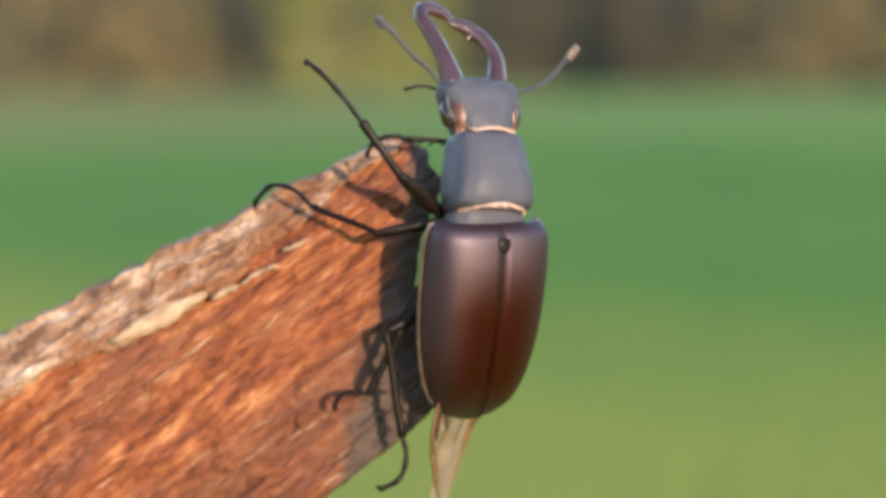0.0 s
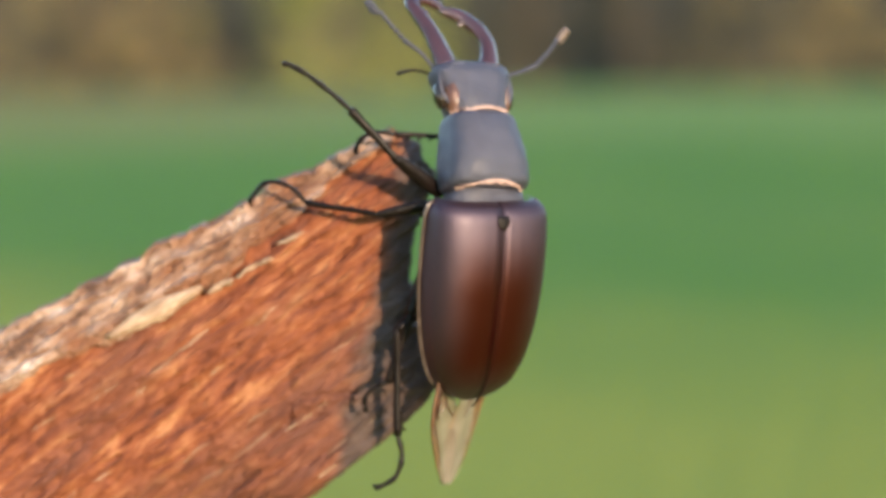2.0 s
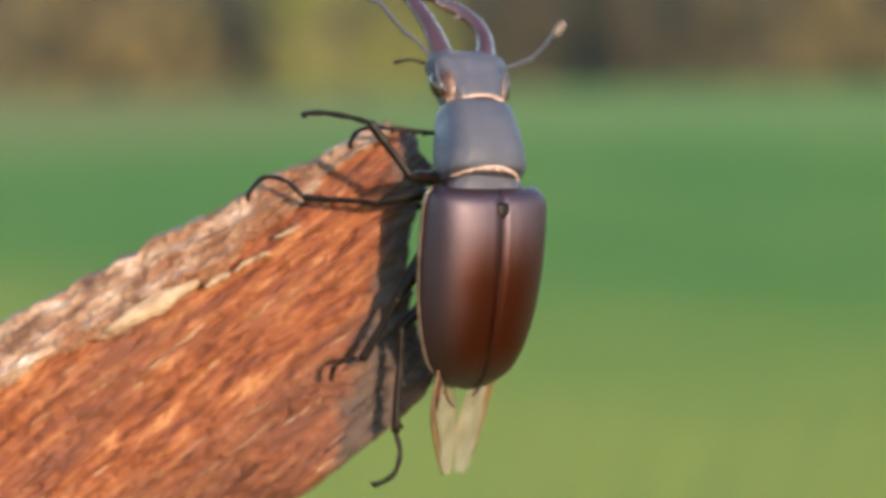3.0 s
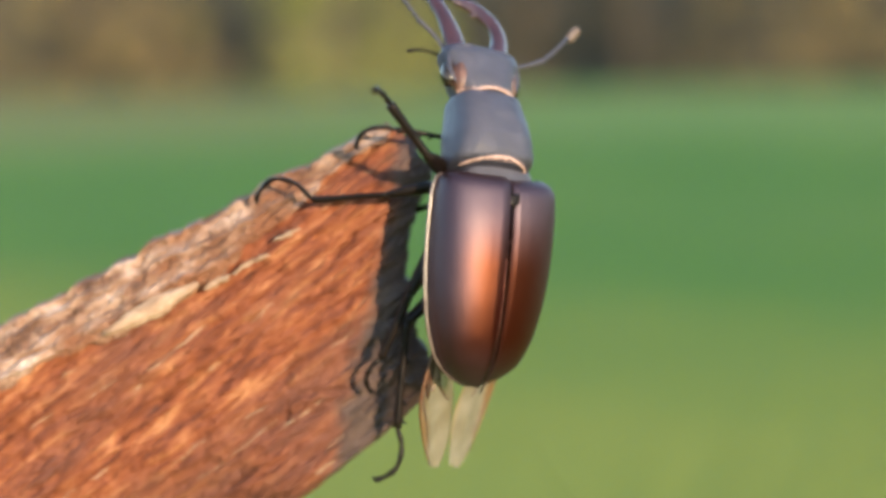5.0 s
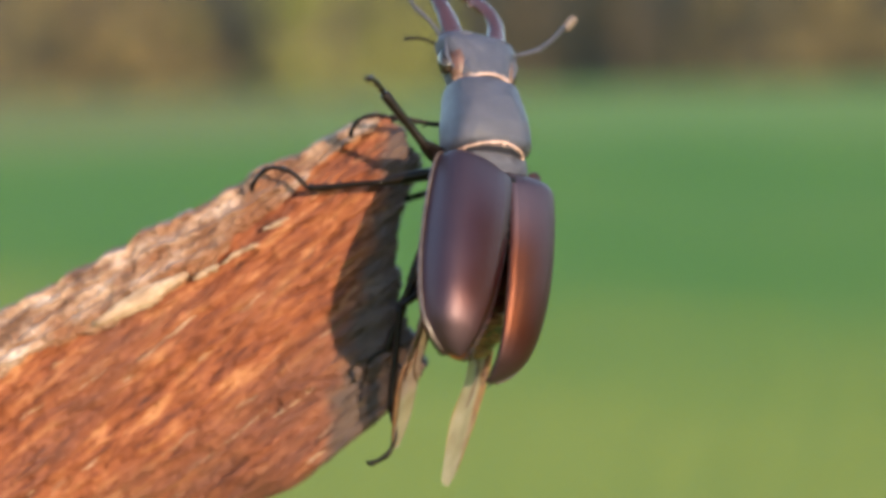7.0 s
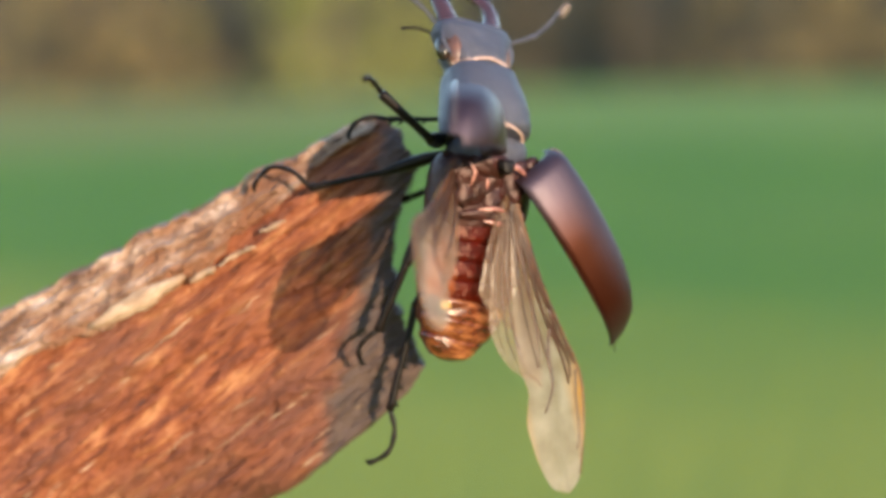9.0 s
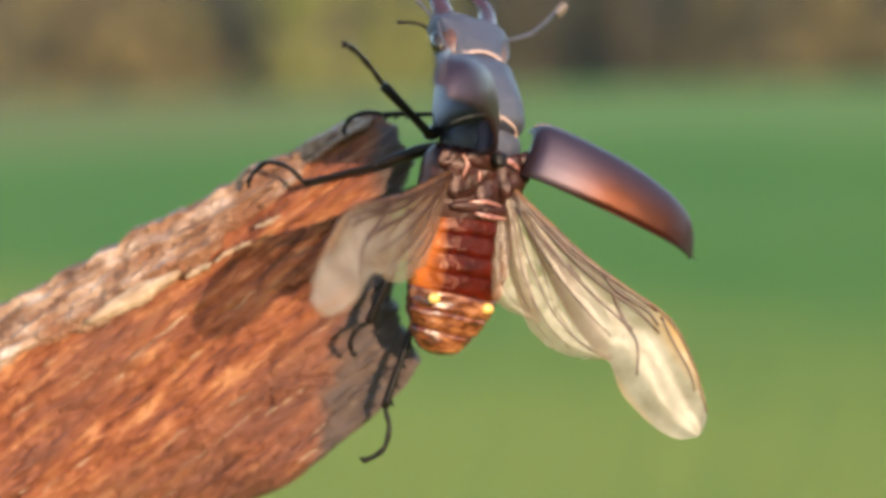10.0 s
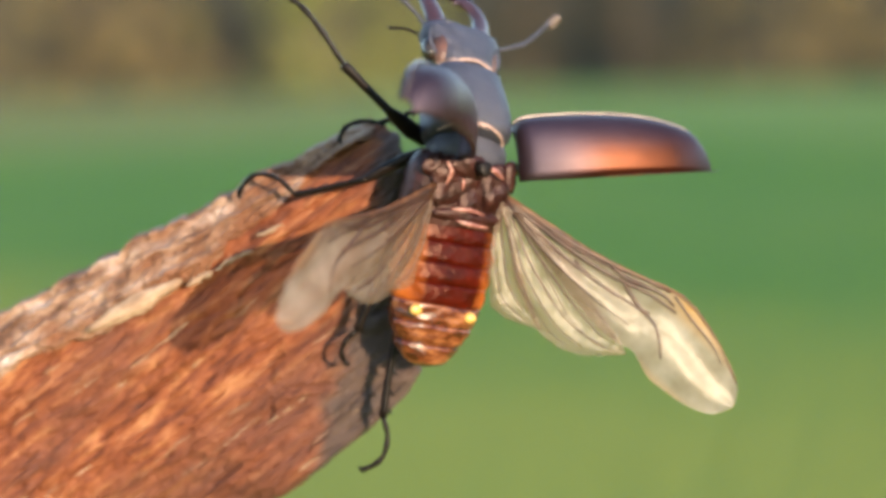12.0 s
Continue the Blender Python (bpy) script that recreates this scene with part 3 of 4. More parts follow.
    for _ in range(130):
        u, w = rng.uniform(-78, 0), rng.uniform(-25, 13)
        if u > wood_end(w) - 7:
            continue
        ln, r = rng.uniform(2, 11), rng.uniform(0.10, 0.36)
        bm = bmesh.new()
        pts = []
        for f in (0, 0.35, 0.7, 1):
            pts.append((u + ln * f, wood_relief(u + ln * f, w) - 0.15 - 0.3 * f * rng.random(), w + rng.uniform(-0.25, 0.35) + f * ln * 0.16))
        add_tube(bm, pts, [0.08, r, r * 0.8, 0.05], 5, 0.8, 7)
        part("splinter", bm, FLAKE if rng.random() < 0.2 else WOOD, top)


wood_piece()


# ---- the stag beetle ----
# its own space, mm: y forward along the body, z out of its back, x to its right; the origin lies between thorax and abdomen
beetle = new("stag_beetle")
tagged(beetle, "glossy chestnut and black stag beetle opening its wings on wood", "beetle")


def elytron(side):
    """A wing case as a vaulted shell with a raised rim; its origin is the hinge at the shoulder."""
    hinge = Vector((side * 2.38, 0.0, 4.2))
    shape = smooth_rows([(0, 8.9, 4.0), (0.02, 10.2, 5.4), (0.06, 10.9, 6.4), (0.2, 11.1, 7.2), (0.4, 11.0, 7.5), (0.6, 10.4, 7.3), (0.78, 9.0, 6.5), (0.9, 7.2, 5.0),
                         (0.97, 4.4, 2.9), (1.0, 1.8, 1.6)], 40)
    bm = bmesh.new()
    nc = 22
    inner, outer = [], []
    for s, a, b in shape:
        y = 0.5 - 33.7 * s
        ro, ri = [], []
        for j in range(nc + 1):
            c = j / nc
            ang = c * math.pi / 2 * 1.04
            x, z = a * math.sin(ang) ** 0.74, b * max(math.cos(ang), 0.0) ** 0.60 if c < 1 else -0.4
            rim = 0.35 if c > 0.955 else 0.0
            groove = -0.22 * math.exp(-((c - 0.03) / 0.02) ** 2)
            v = Vector((side * 0.95 * (x + rim + 0.08), y, z - 0.6 + groove + (0.35 if 0.955 < c < 1 else 0)))
            ro.append(bm.verts.new((v - hinge) * MM))
            ri.append(bm.verts.new((Vector((v.x * 0.965, v.y, v.z - 0.55)) - hinge) * MM))
        outer.append(ro), inner.append(ri)
    for rows, flip in ((outer, False), (inner, True)):
        for p, q in zip(rows, rows[1:]):
            for j in range(nc):
                f = (p[j], p[j + 1], q[j + 1], q[j])
                bm.faces.new(f[::-1] if flip else f)
    for j in range(nc):
        bm.faces.new((outer[0][j], outer[0][j + 1], inner[0][j + 1], inner[0][j]))
        bm.faces.new((outer[-1][j], outer[-1][j + 1], inner[-1][j + 1], inner[-1][j]))
    for k in (0, nc):
        for p, q, pi, qi in zip(outer, outer[1:], inner, inner[1:]):
            bm.faces.new((p[k], q[k], qi[k], pi[k]))
    ob = part("elytron", bm, ELYTRA, beetle, "glossy dark chestnut wing case")
    ob.location = hinge * MM
    bm = bmesh.new()
    seam = [(Vector((side * 0.12, -3 - 31.2 * f, curve_at([(0, 6.1), (0.15, 6.65), (0.35, 6.9), (0.5, 6.85), (0.75, 6.1), (0.9, 4.3), (1, 1.6)], f) - 0.15)) - hinge)[:] for f in (0, 0.25, 0.5, 0.75, 0.9, 1)]
    add_tube(bm, seam, [0.12, 0.14, 0.14, 0.12, 0.1], 6, 1.0, 24)
    part("seam_rim", bm, ELYTRA, ob)
    # the rim's caught light is put into a colour paler than the case
    edge = [(Vector((side * 0.95 * (a + 0.5), 0.5 - 33.7 * q, -0.55)) - hinge)[:] for q, a, b in shape[2::4]]
    part("side_rim", add_tube(bmesh.new(), edge, [0.22, 0.32, 0.32, 0.32, 0.28, 0.2], 7, 1.0, 48), RIM, ob, "glossy raised rim, coloured paler for the light it catches")
    return ob


WING_HINGE = (6.6, -2.6, 2.6)


def wing_blade(name, side, lead, trail, ribs, parent, ripple=0.5, reach=1.0):
    """One stiff panel of the folding wing from its hinge towards -y; lead and trail give its two edges (distance, offset)."""
    bm = bmesh.new()
    n, m = 40, 12
    lead, trail = [(a * reach, b * (0.5 + 0.5 * reach)) for a, b in lead], [(a * reach, b * (0.5 + 0.5 * reach)) for a, b in trail]
    length = lead[-1][0]
    rng = random.Random(len(name) + int(length))
    grid = []
    for i in range(n + 1):
        s = length * i / n
        a, b = curve_at(lead, s), curve_at(trail, s)
        row = []
        for j in range(m + 1):
            f = j / m
            x = a + (b - a) * f
            z = ripple * 0.55 * math.sin(f * 9.0 + 0.05 * s) * min(1, s / 8) * (0.4 + f) + 0.4 * noise.noise((x * 0.25, s * 0.12, 2.0 + length)) + 0.02 * s * s / length
            row.append(bm.verts.new(Vector((side * x, -s, z)) * MM))
        grid.append(row)
    for p, q in zip(grid, grid[1:]):
        for j in range(m):
            bm.faces.new((p[j], p[j + 1], q[j + 1], q[j]))
    ob = part(name, bm, FILM if name == "hind_wing" else FAN, parent)
    for s0, s1, f0, f1, r in ribs:
        pts = []
        for k in range(7):
            s = (s0 + (s1 - s0) * k / 6) * length
            a, b = curve_at(lead, s), curve_at(trail, s)
            f = f0 + (f1 - f0) * k / 6 + 0.03 * math.sin(k)
            x = a + (b - a) * f
            z = ripple * 0.55 * math.sin(f * 9.0 + 0.05 * s) * min(1, s / 8) * (0.4 + f) + 0.4 * noise.noise((x * 0.25, s * 0.12, 2.0 + length)) + 0.02 * s * s / length
            pts.append((side * x, -s, z))
        part("vein", add_tube(bmesh.new(), pts, [r * q for q in ((0.9, 0.55, 0.3) if r >= 0.5 else (1.0, 0.9, 0.5))], 5, 1.0, 16), COSTA if r >= 0.5 else VEIN, ob)
    return ob


def wing(side):
    """The stiff outer wing with its bent tip, and two softer rear panels that fan out from under it."""
    reach = 1.0 if side > 0 else 0.84   # the other wing is not unfolded to its full length
    lead = [(0, 0.4), (4, 1.0), (8.6, 2.0), (14, 3.0), (19, 4.1), (24, 5.6), (28, 7.2), (31, 7.9), (34.5, 7.9), (38, 7.2), (42, 6.2), (46, 4.9), (48.6, 3.4), (49.8, 2.0), (50.2, 0.8)]
    trail = [(0, -0.9), (6, -1.8), (12, -3.0), (18, -4.2), (24, -5.0), (28.5, -5.0), (32, -3.9), (34.5, -4.8), (37, -5.6), (40, -5.3), (43, -5.0), (46, -4.2), (48.5, -3.0), (49.8, -1.4), (50.2, -0.2)]
    ob = wing_blade("hind_wing", side, lead, trail,
                    [(0.0, 0.96, 0.0, 0.02, 0.55), (0.0, 0.60, 0.10, 0.05, 0.49), (0.0, 0.66, 0.30, 0.22, 0.44), (0.02, 0.60, 0.55, 0.45, 0.36), (0.05, 0.57, 0.85, 0.72, 0.24), (0.62, 0.88, 0.06, 0.14, 0.24),
                     (0.46, 0.72, 0.20, 0.74, 0.34), (0.10, 0.52, 0.18, 0.12, 0.3), (0.40, 0.64, 0.08, 0.18, 0.4), (0.30, 0.60, 0.42, 0.50, 0.24)], beetle, reach=reach)
    ob["label"] = "translucent amber hind wing with brown veins"
    ob.location = Vector((side * WING_HINGE[0], WING_HINGE[1], WING_HINGE[2])) * MM
    mid = wing_blade("wing_panel", side, [(0, 0.2), (8, 0.0), (16, -1.0), (24, -2.8), (29, -4.2), (31.5, -5.0)],
                     [(0, -1.2), (5, -4.6), (10, -8.6), (15, -10.8), (19, -12.2), (23, -11.8), (26.5, -10.2), (29.5, -7.4), (31.5, -5.4)],
                     [(0.0, 0.9, 0.1, 0.1, 0.2), (0.0, 0.85, 0.3, 0.35, 0.24), (0.0, 0.9, 0.5, 0.6, 0.2), (0.05, 0.8, 0.7, 0.8, 0.14), (0.3, 0.95, 0.3, 0.65, 0.1), (0.1, 0.75, 0.88, 0.92, 0.1)], beetle, ripple=0.5, reach=reach)
    mid["label"] = rear_label = "pleated translucent panel of the hind wing"
    rear = wing_blade("wing_panel", side, [(0, -0.6), (5, -3.4), (10, -6.8), (14, -9.2), (18.5, -11.4)], [(0, -2.0), (3, -6.5), (6, -10.6), (10, -14.4), (13, -14.2), (16, -13.0), (18.5, -11.8)],
                      [(0.0, 0.9, 0.1, 0.15, 0.2), (0.0, 0.8, 0.4, 0.45, 0.16), (0.0, 0.85, 0.75, 0.7, 0.12)], beetle, ripple=0.5, reach=reach)
    rear["label"] = rear_label
    return ob, mid, rear


SEGMENTS = []


def thorax_and_abdomen():
    bm = bmesh.new()
    add_body(bm, smooth_rows([(0.0, -1.4, 5.0, 2.6, 4.0), (-1.0, -1.6, 7.5, 3.4, 5.0), (-3, -1.8, 9.0, 4.2, 6.0), (-8, -2.0, 9.4, 4.4, 6.4), (-12, -2.0, 9.0, 3.8, 6.0), (-14, -2.0, 7.0, 3.0, 5.0)], 22), 32, 0.25)
    part("hind_thorax", bm, PLATE, beetle)
    plates = [((0, -6.0, 2.0), 3.3, (0.62, 1.35, 0.30)), ((-0.8, -2.6, 2.7), 2.7, (1.5, 0.6, 0.42)), ((0.4, -10.4, 1.6), 3.4, (1.8, 0.42, 0.4))]
    for q in (-1, 1):
        plates += [((q * 4.2, -5.4, 1.9), 3.4, (0.95, 1.3, 0.3)), ((q * 6.9, -3.4, 1.4), 2.1, (1.0, 1.2, 0.4))]
    for i, (centre, r, squash) in enumerate(plates):
        bm = add_ball(bmesh.new(), centre, r, squash, 18)
        for v in bm.verts:
            q = v.co / MM
            v.co += (q - Vector(centre)).normalized() * MM * (1.3 * noise.noise(q * 0.4 + Vector((i, 3, 5))) + 0.5 * noise.noise(q * 1.4 + Vector((2, i, 5))))
        part("hind_back_plate", bm, PLATE, beetle, "dark brown ridged plate between the wings")
    # pale pink bars added in place of glints on the back
    for pts, r in (([(-3.0, -9.6, 2.6), (0.2, -9.3, 3.2), (3.4, -9.8, 2.6)], 0.34), ([(-1.6, -11.3, 2.4), (1.2, -11.6, 2.9), (4.6, -11.6, 2.3)], 0.42),
                   ([(1.4, -1.9, 4.0), (3.2, -2.6, 4.0), (5.2, -3.6, 3.4)], 0.5), ([(-2.2, -4.4, 3.2), (-2.0, -5.4, 3.2), (-1.9, -6.4, 3.0)], 0.3),
                   ([(-5.6, -2.2, 3.0), (-4.6, -3.8, 3.3), (-5.0, -6.0, 2.9)], 0.36)):
        part("back_ridge", add_tube(bmesh.new(), pts, [r * 0.4, r, r * 1.1, r * 0.8, r * 0.3], 8, 0.7, 12), GLINT, beetle, "pinkish bar added for a glint on the back")
    neck = smooth_rows([(3.4, -0.6, 3.0, 2.0, 2.6), (3.0, -0.6, 5.2, 2.6, 4.2), (1.0, -0.6, 6.8, 3.4, 5.2), (-1.2, -0.8, 7.2, 3.6, 5.4), (-2.4, -0.8, 5.0, 2.6, 4.0)], 16)
    part("middle_thorax", add_body(bmesh.new(), neck, 32, 0.15), ARMOUR, beetle)
    bm = bmesh.new()
    for r in ([(0, 2.4), (1.0, 3.0), (2.6, 2.5), (4.0, 0.4)],):
        rings = []
        for d, w in r:
            rings.append([bm.verts.new(Vector((x * w * 0.38, -1.3 - d * 0.6, 5.68 + 0.13 * d + 0.10 * (1 - x * x))) * MM) for x in (-1, -0.5, 0, 0.5, 1)] +
                         [bm.verts.new(Vector((x * w * 0.38, -1.3 - d * 0.6, 2.8)) * MM) for x in (1, 0, -1)])
        skin(bm, rings)
    part("scutellum", bm, LEG, beetle, "small dark shield between the wing cases")
    for i in range(7):
        f0, f1 = i / 7, (i + 1) / 7
        rows = []
        for k in range(7):
            f = f0 + (f1 - f0) * k / 6 * 1.35
            w = curve_at([(0, 9.0), (0.25, 10.0), (0.5, 9.8), (0.75, 8.2), (0.9, 6.0), (1.0, 4.0), (1.04, 2.6), (1.06, 0.4)], f)
            up = curve_at([(0, 3.4), (0.4, 4.4), (0.7, 4.0), (1.0, 2.0), (1.06, 0.3)], f)
            dn = curve_at([(0, 5.4), (0.4, 5.6), (0.7, 4.4), (1.0, 2.2), (1.06, 0.3)], f)
            swell = 0.16 * math.sin(math.pi * k / 6) + (0.10 if k in (4, 5) else 0) - (0.25 if k == 6 else 0)
            rows.append((-11.5 - 19.0 * f, -2.0, 0.86 * w + swell, up + swell, dn + swell))
        bm = bmesh.new()
        add_body(bm, rows, 40, 0.35)
        seg = part("abdomen_segment", bm, DARKRED if i < 4 else TERGITE, beetle, "wrinkled amber-red abdomen segment" if i > 3 else "dark red abdomen segment")
        SEGMENTS.append(seg)
        if i == 4:
            for x in (-5.4, 4.8):
                part("side_spot", add_ball(bmesh.new(), (x, -23.6, 1.7), 1.15, (1.0, 0.8, 0.7), 10), SPOT, seg, "shiny yellow spot on the abdomen's side")


def fore_body():
    """Pronotum and head, which dip forwards; the mouth parts hang on the head."""
    pro = part("pronotum", add_body(bmesh.new(), smooth_rows([(0, 0, 6.2, 3.8, 3.8), (0.4, 0, 7.9, 4.8, 5.0), (1.2, 0, 8.5, 5.4, 5.8), (4, 0, 8.4, 6.0, 6.2), (7, 0, 7.9, 5.8, 6.0), (10, 0, 7.2, 5.2, 5.6),
                                                              (12, 0, 7.0, 4.6, 5.0), (12.8, 0, 6.2, 3.8, 4.4), (13, 0, 4.4, 2.8, 3.4)], 30), 48, 0.18, 0.72), ARMOUR, beetle, "dull black domed pronotum")
    for y, w, zt, r in ((0.35, 7.0, 5.0, 0.20), (12.75, 6.2, 4.45, 0.18)):
        bm = bmesh.new()
        add_tube(bm, [(w * math.sin(a), y + 0.25 * math.cos(3 * a), zt * math.cos(a) * 0.98) for a in (-1.5, -1.0, -0.5, 0, 0.5, 1.0, 1.5)], [r * 0.5, r, r, r, r * 0.5], 6, 1.0, 40)
        rng = random.Random(2)
        for _ in range(90):
            a = rng.uniform(-1.4, 1.4)
            q = Vector((w * math.sin(a), y, zt * math.cos(a)))
            d = Vector((rng.gauss(0, 0.2), 0.45 if y > 5 else -0.45, 0.05 + rng.gauss(0, 0.06)))
            add_tube(bm, [q, q + d * 0.6, q + d * rng.uniform(0.9, 1.7)], [0.08, 0.06, 0.02], 3, 1, 3)
        part("bristle_fringe", bm, FRINGE, pro, "pale pinkish bristle fringe")
    head = part("head", add_body(bmesh.new(), smooth_rows([(-0.8, 0, 3.9, 3.2, 3.6), (0, 0, 4.9, 3.9, 4.2), (1.5, 0, 5.4, 4.1, 4.6), (4, 0, 6.3, 3.9, 4.6), (6, 0, 7.1, 3.7, 4.2), (7.6, 0, 7.5, 3.4, 3.8),
                                                           (8.6, 0, 6.9, 2.6, 3.2), (9.2, 0, 5.6, 1.6, 2.4), (9.5, 0, 3.0, 0.9, 1.6)], 26), 44, 0.25, 0.72), ARMOUR, beetle, "broad flat black head")
    bm = bmesh.new()
    add_tube(bm, [(-6.4, 7.2, 2.0), (-4.0, 8.1, 2.75), (0, 7.7, 3.1), (4.0, 8.1, 2.75), (6.4, 7.2, 2.0)], [0.25, 0.4, 0.3, 0.4, 0.25], 8, 0.5, 24)
    part("brow_ridge", bm, ARMOUR, head)
    for s in (-1, 1):
        bm = bmesh.new()
        add_tube(bm, [(s * 5.9, 1.6, 1.6), (s * 6.9, 4.2, 1.5), (s * 6.9, 6.8, 1.6)], [0.3, 0.5, 0.3], 8, 0.6, 12)
        part("cheek_ridge", bm, ARMOUR, head)
        part("cheek", add_ball(bmesh.new(), (s * 4.9, 3.4, 1.0), 2.2, (0.62, 1.7, 0.95), 14), CHEEK, head, "copper-brown cheek")
        part("eye", add_ball(bmesh.new(), (s * 6.5, 3.6, 0.2), 1.3, (0.95, 1.9, 1.2)), EYE, head, "round black beady eye")
        # one jaw reaches past the other and closes over it
        arm, tooth = (([(-4.6, 8, 0.6), (-5.2, 12, 0.1), (-5.9, 15.9, -0.9), (-6.7, 19, -2.0), (-7.0, 21.2, -3.0), (-5.9, 22.9, -3.8), (-3.6, 23.2, -4.2), (-1.3, 22.4, -4.4), (0.2, 21.2, -4.4)],
                       [(-6.3, 18.8, -1.9), (-5.2, 19.4, -2.0), (-4.6, 19.5, -2.0)]) if s < 0 else
                      ([(3.6, 8, 0.6), (4.5, 10.5, 0.3), (5.0, 13.2, -0.2), (4.3, 16, -0.9), (2.5, 18.4, -1.8), (0.4, 19.8, -2.4), (-1.7, 20.3, -2.8)],
                       [(2.3, 18.3, -1.8), (1.3, 17.6, -1.8), (0.9, 17.0, -1.8)]))
        bm = bmesh.new()
        add_tube(bm, arm, [2.1, 1.6, 1.4, 1.35, 1.2, 0.6], 12, 0.75, 44)
        add_tube(bm, tooth, [0.8, 0.55, 0.15], 8, 0.8, 8)
        add_tube(bm, [arm[-3], Vector(arm[-3]) + Vector((s * -0.4, 1.0, -0.2)), Vector(arm[-3]) + Vector((s * -0.8, 1.7, -0.4))], [0.8, 0.5, 0.15], 8, 0.8, 8)
        part("mandible", bm, HORN, head, "curved wine-red antler-like jaw")
    # antennae: elbowed, with a leafy club; feelers below
    for s, pts, club in ((-1, [(-5.8, 7.4, 0.0), (-7.6, 11.0, -0.6), (-10.4, 13.3, -0.6)], [(-10.4, 13.3, -0.6), (-12.6, 15.6, -0.2), (-14.4, 17.6, 0.2)]),
                         (1, [(6.2, 7.2, 0.4), (8.4, 7.4, 1.8), (10.8, 8.0, 3.4)], [(10.8, 8.0, 3.4), (12.6, 9.6, 5.0), (14.2, 11.5, 6.2)])):
        bm = bmesh.new()
        add_tube(bm, pts, [0.36, 0.32, 0.46], 7, 1.0, 14)
        path = spline(club, 7)
        for q in path:
            add_ball(bm, q, 0.46, seg=8)
        add_tube(bm, club, [0.24, 0.2, 0.24], 6)
        d = (path[-1] - path[-2]).normalized()
        ant = part("antenna", bm, ARMOUR, head, "thin elbowed black antenna")
        bm = bmesh.new()
        for k in range(4):
            q = path[-1] + d * (0.3 + 0.62 * k)
            add_tube(bm, [q, q + Vector((s * 0.7, 0.2, -0.5)), q + Vector((s * 1.5, 0.6, -0.9)) * (1 - 0.1 * k)], [0.65, 0.85, 0.6] if s > 0 else [0.45, 0.5, 0.3], 7, 0.8, 6)
        part("antenna_club", bm, CLUB if s > 0 else ARMOUR, head, "greyish leafy antenna club" if s > 0 else "dark closed antenna club")
        bm = bmesh.new()
        add_tube(bm, [(s * 3.4, 7.6, -2.4), (s * (5.8 if s > 0 else 8.4), 9.3, -3.0), (s * (8.0 if s > 0 else 12.0), 8.7, -3.4)], [0.3, 0.25, 0.34], 6, 1, 12)
        part("feeler", bm, LEG, head)
    for ob in (pro, head, *pro.children, *head.children):
        if not ob.name.startswith("antenna"):
            for v in ob.data.vertices:
                v.co.x *= 0.86 if ob in (pro, *pro.children) else 0.94
    return pro, head


def leg(fem, tib, thin, name_label, tarsal=6.5, curl=1.0):
    """Thigh > shin, foot: each along its own +x. Lengths in mm."""
    bm = bmesh.new()
    add_tube(bm, [(-0.6, 0, 0), (fem * 0.3, 0, 0.2), (fem * 0.7, 0, 0.15), (fem, 0, 0)], [0.8 * thin, 1.25 * thin, 1.05 * thin, 0.7 * thin], 10, 0.8, 16)
    thigh = part("thigh", bm, LEG, beetle, name_label)
    bm = bmesh.new()
    add_tube(bm, [(-0.3, 0, 0), (tib * 0.3, 0, 0.12), (tib * 0.7, 0, -0.05), (tib, 0, 0)], [0.62 * thin, 0.55 * thin, 0.62 * thin, 0.72 * thin], 8, 0.8, 14)
    for f in (0.35, 0.55, 0.75, 0.92):
        add_tube(bm, [(tib * f, 0, 0.3 * thin), (tib * f + 0.5, 0, 0.8 * thin), (tib * f + 0.9, 0, 1.15 * thin)], [0.3 * thin, 0.2 * thin, 0.04], 5, 1, 4)
    shin = part("shin", bm, LEG, thigh)
    bm = bmesh.new()
    add_tube(bm, [(0, 0, 0), (tarsal * 0.35, 0, 0.9 * curl), (tarsal * 0.75, 0, 0.7 * curl), (tarsal, 0, -0.9 * curl), (tarsal * 0.98, 0.3, -1.5 * curl - 0.3)],
             [q * min(thin, 1.0) for q in (0.34, 0.50, 0.36, 0.52, 0.36, 0.54, 0.38, 0.56, 0.36, 0.1)], 7, 1, 40)
    foot = part("foot", bm, LEG, thigh)
    return thigh, shin, foot


ELYTRON_L, ELYTRON_R = elytron(-1), elytron(1)
WING_L, WING_R = wing(-1), wing(1)
thorax_and_abdomen()
PRONOTUM, HEAD = fore_body()

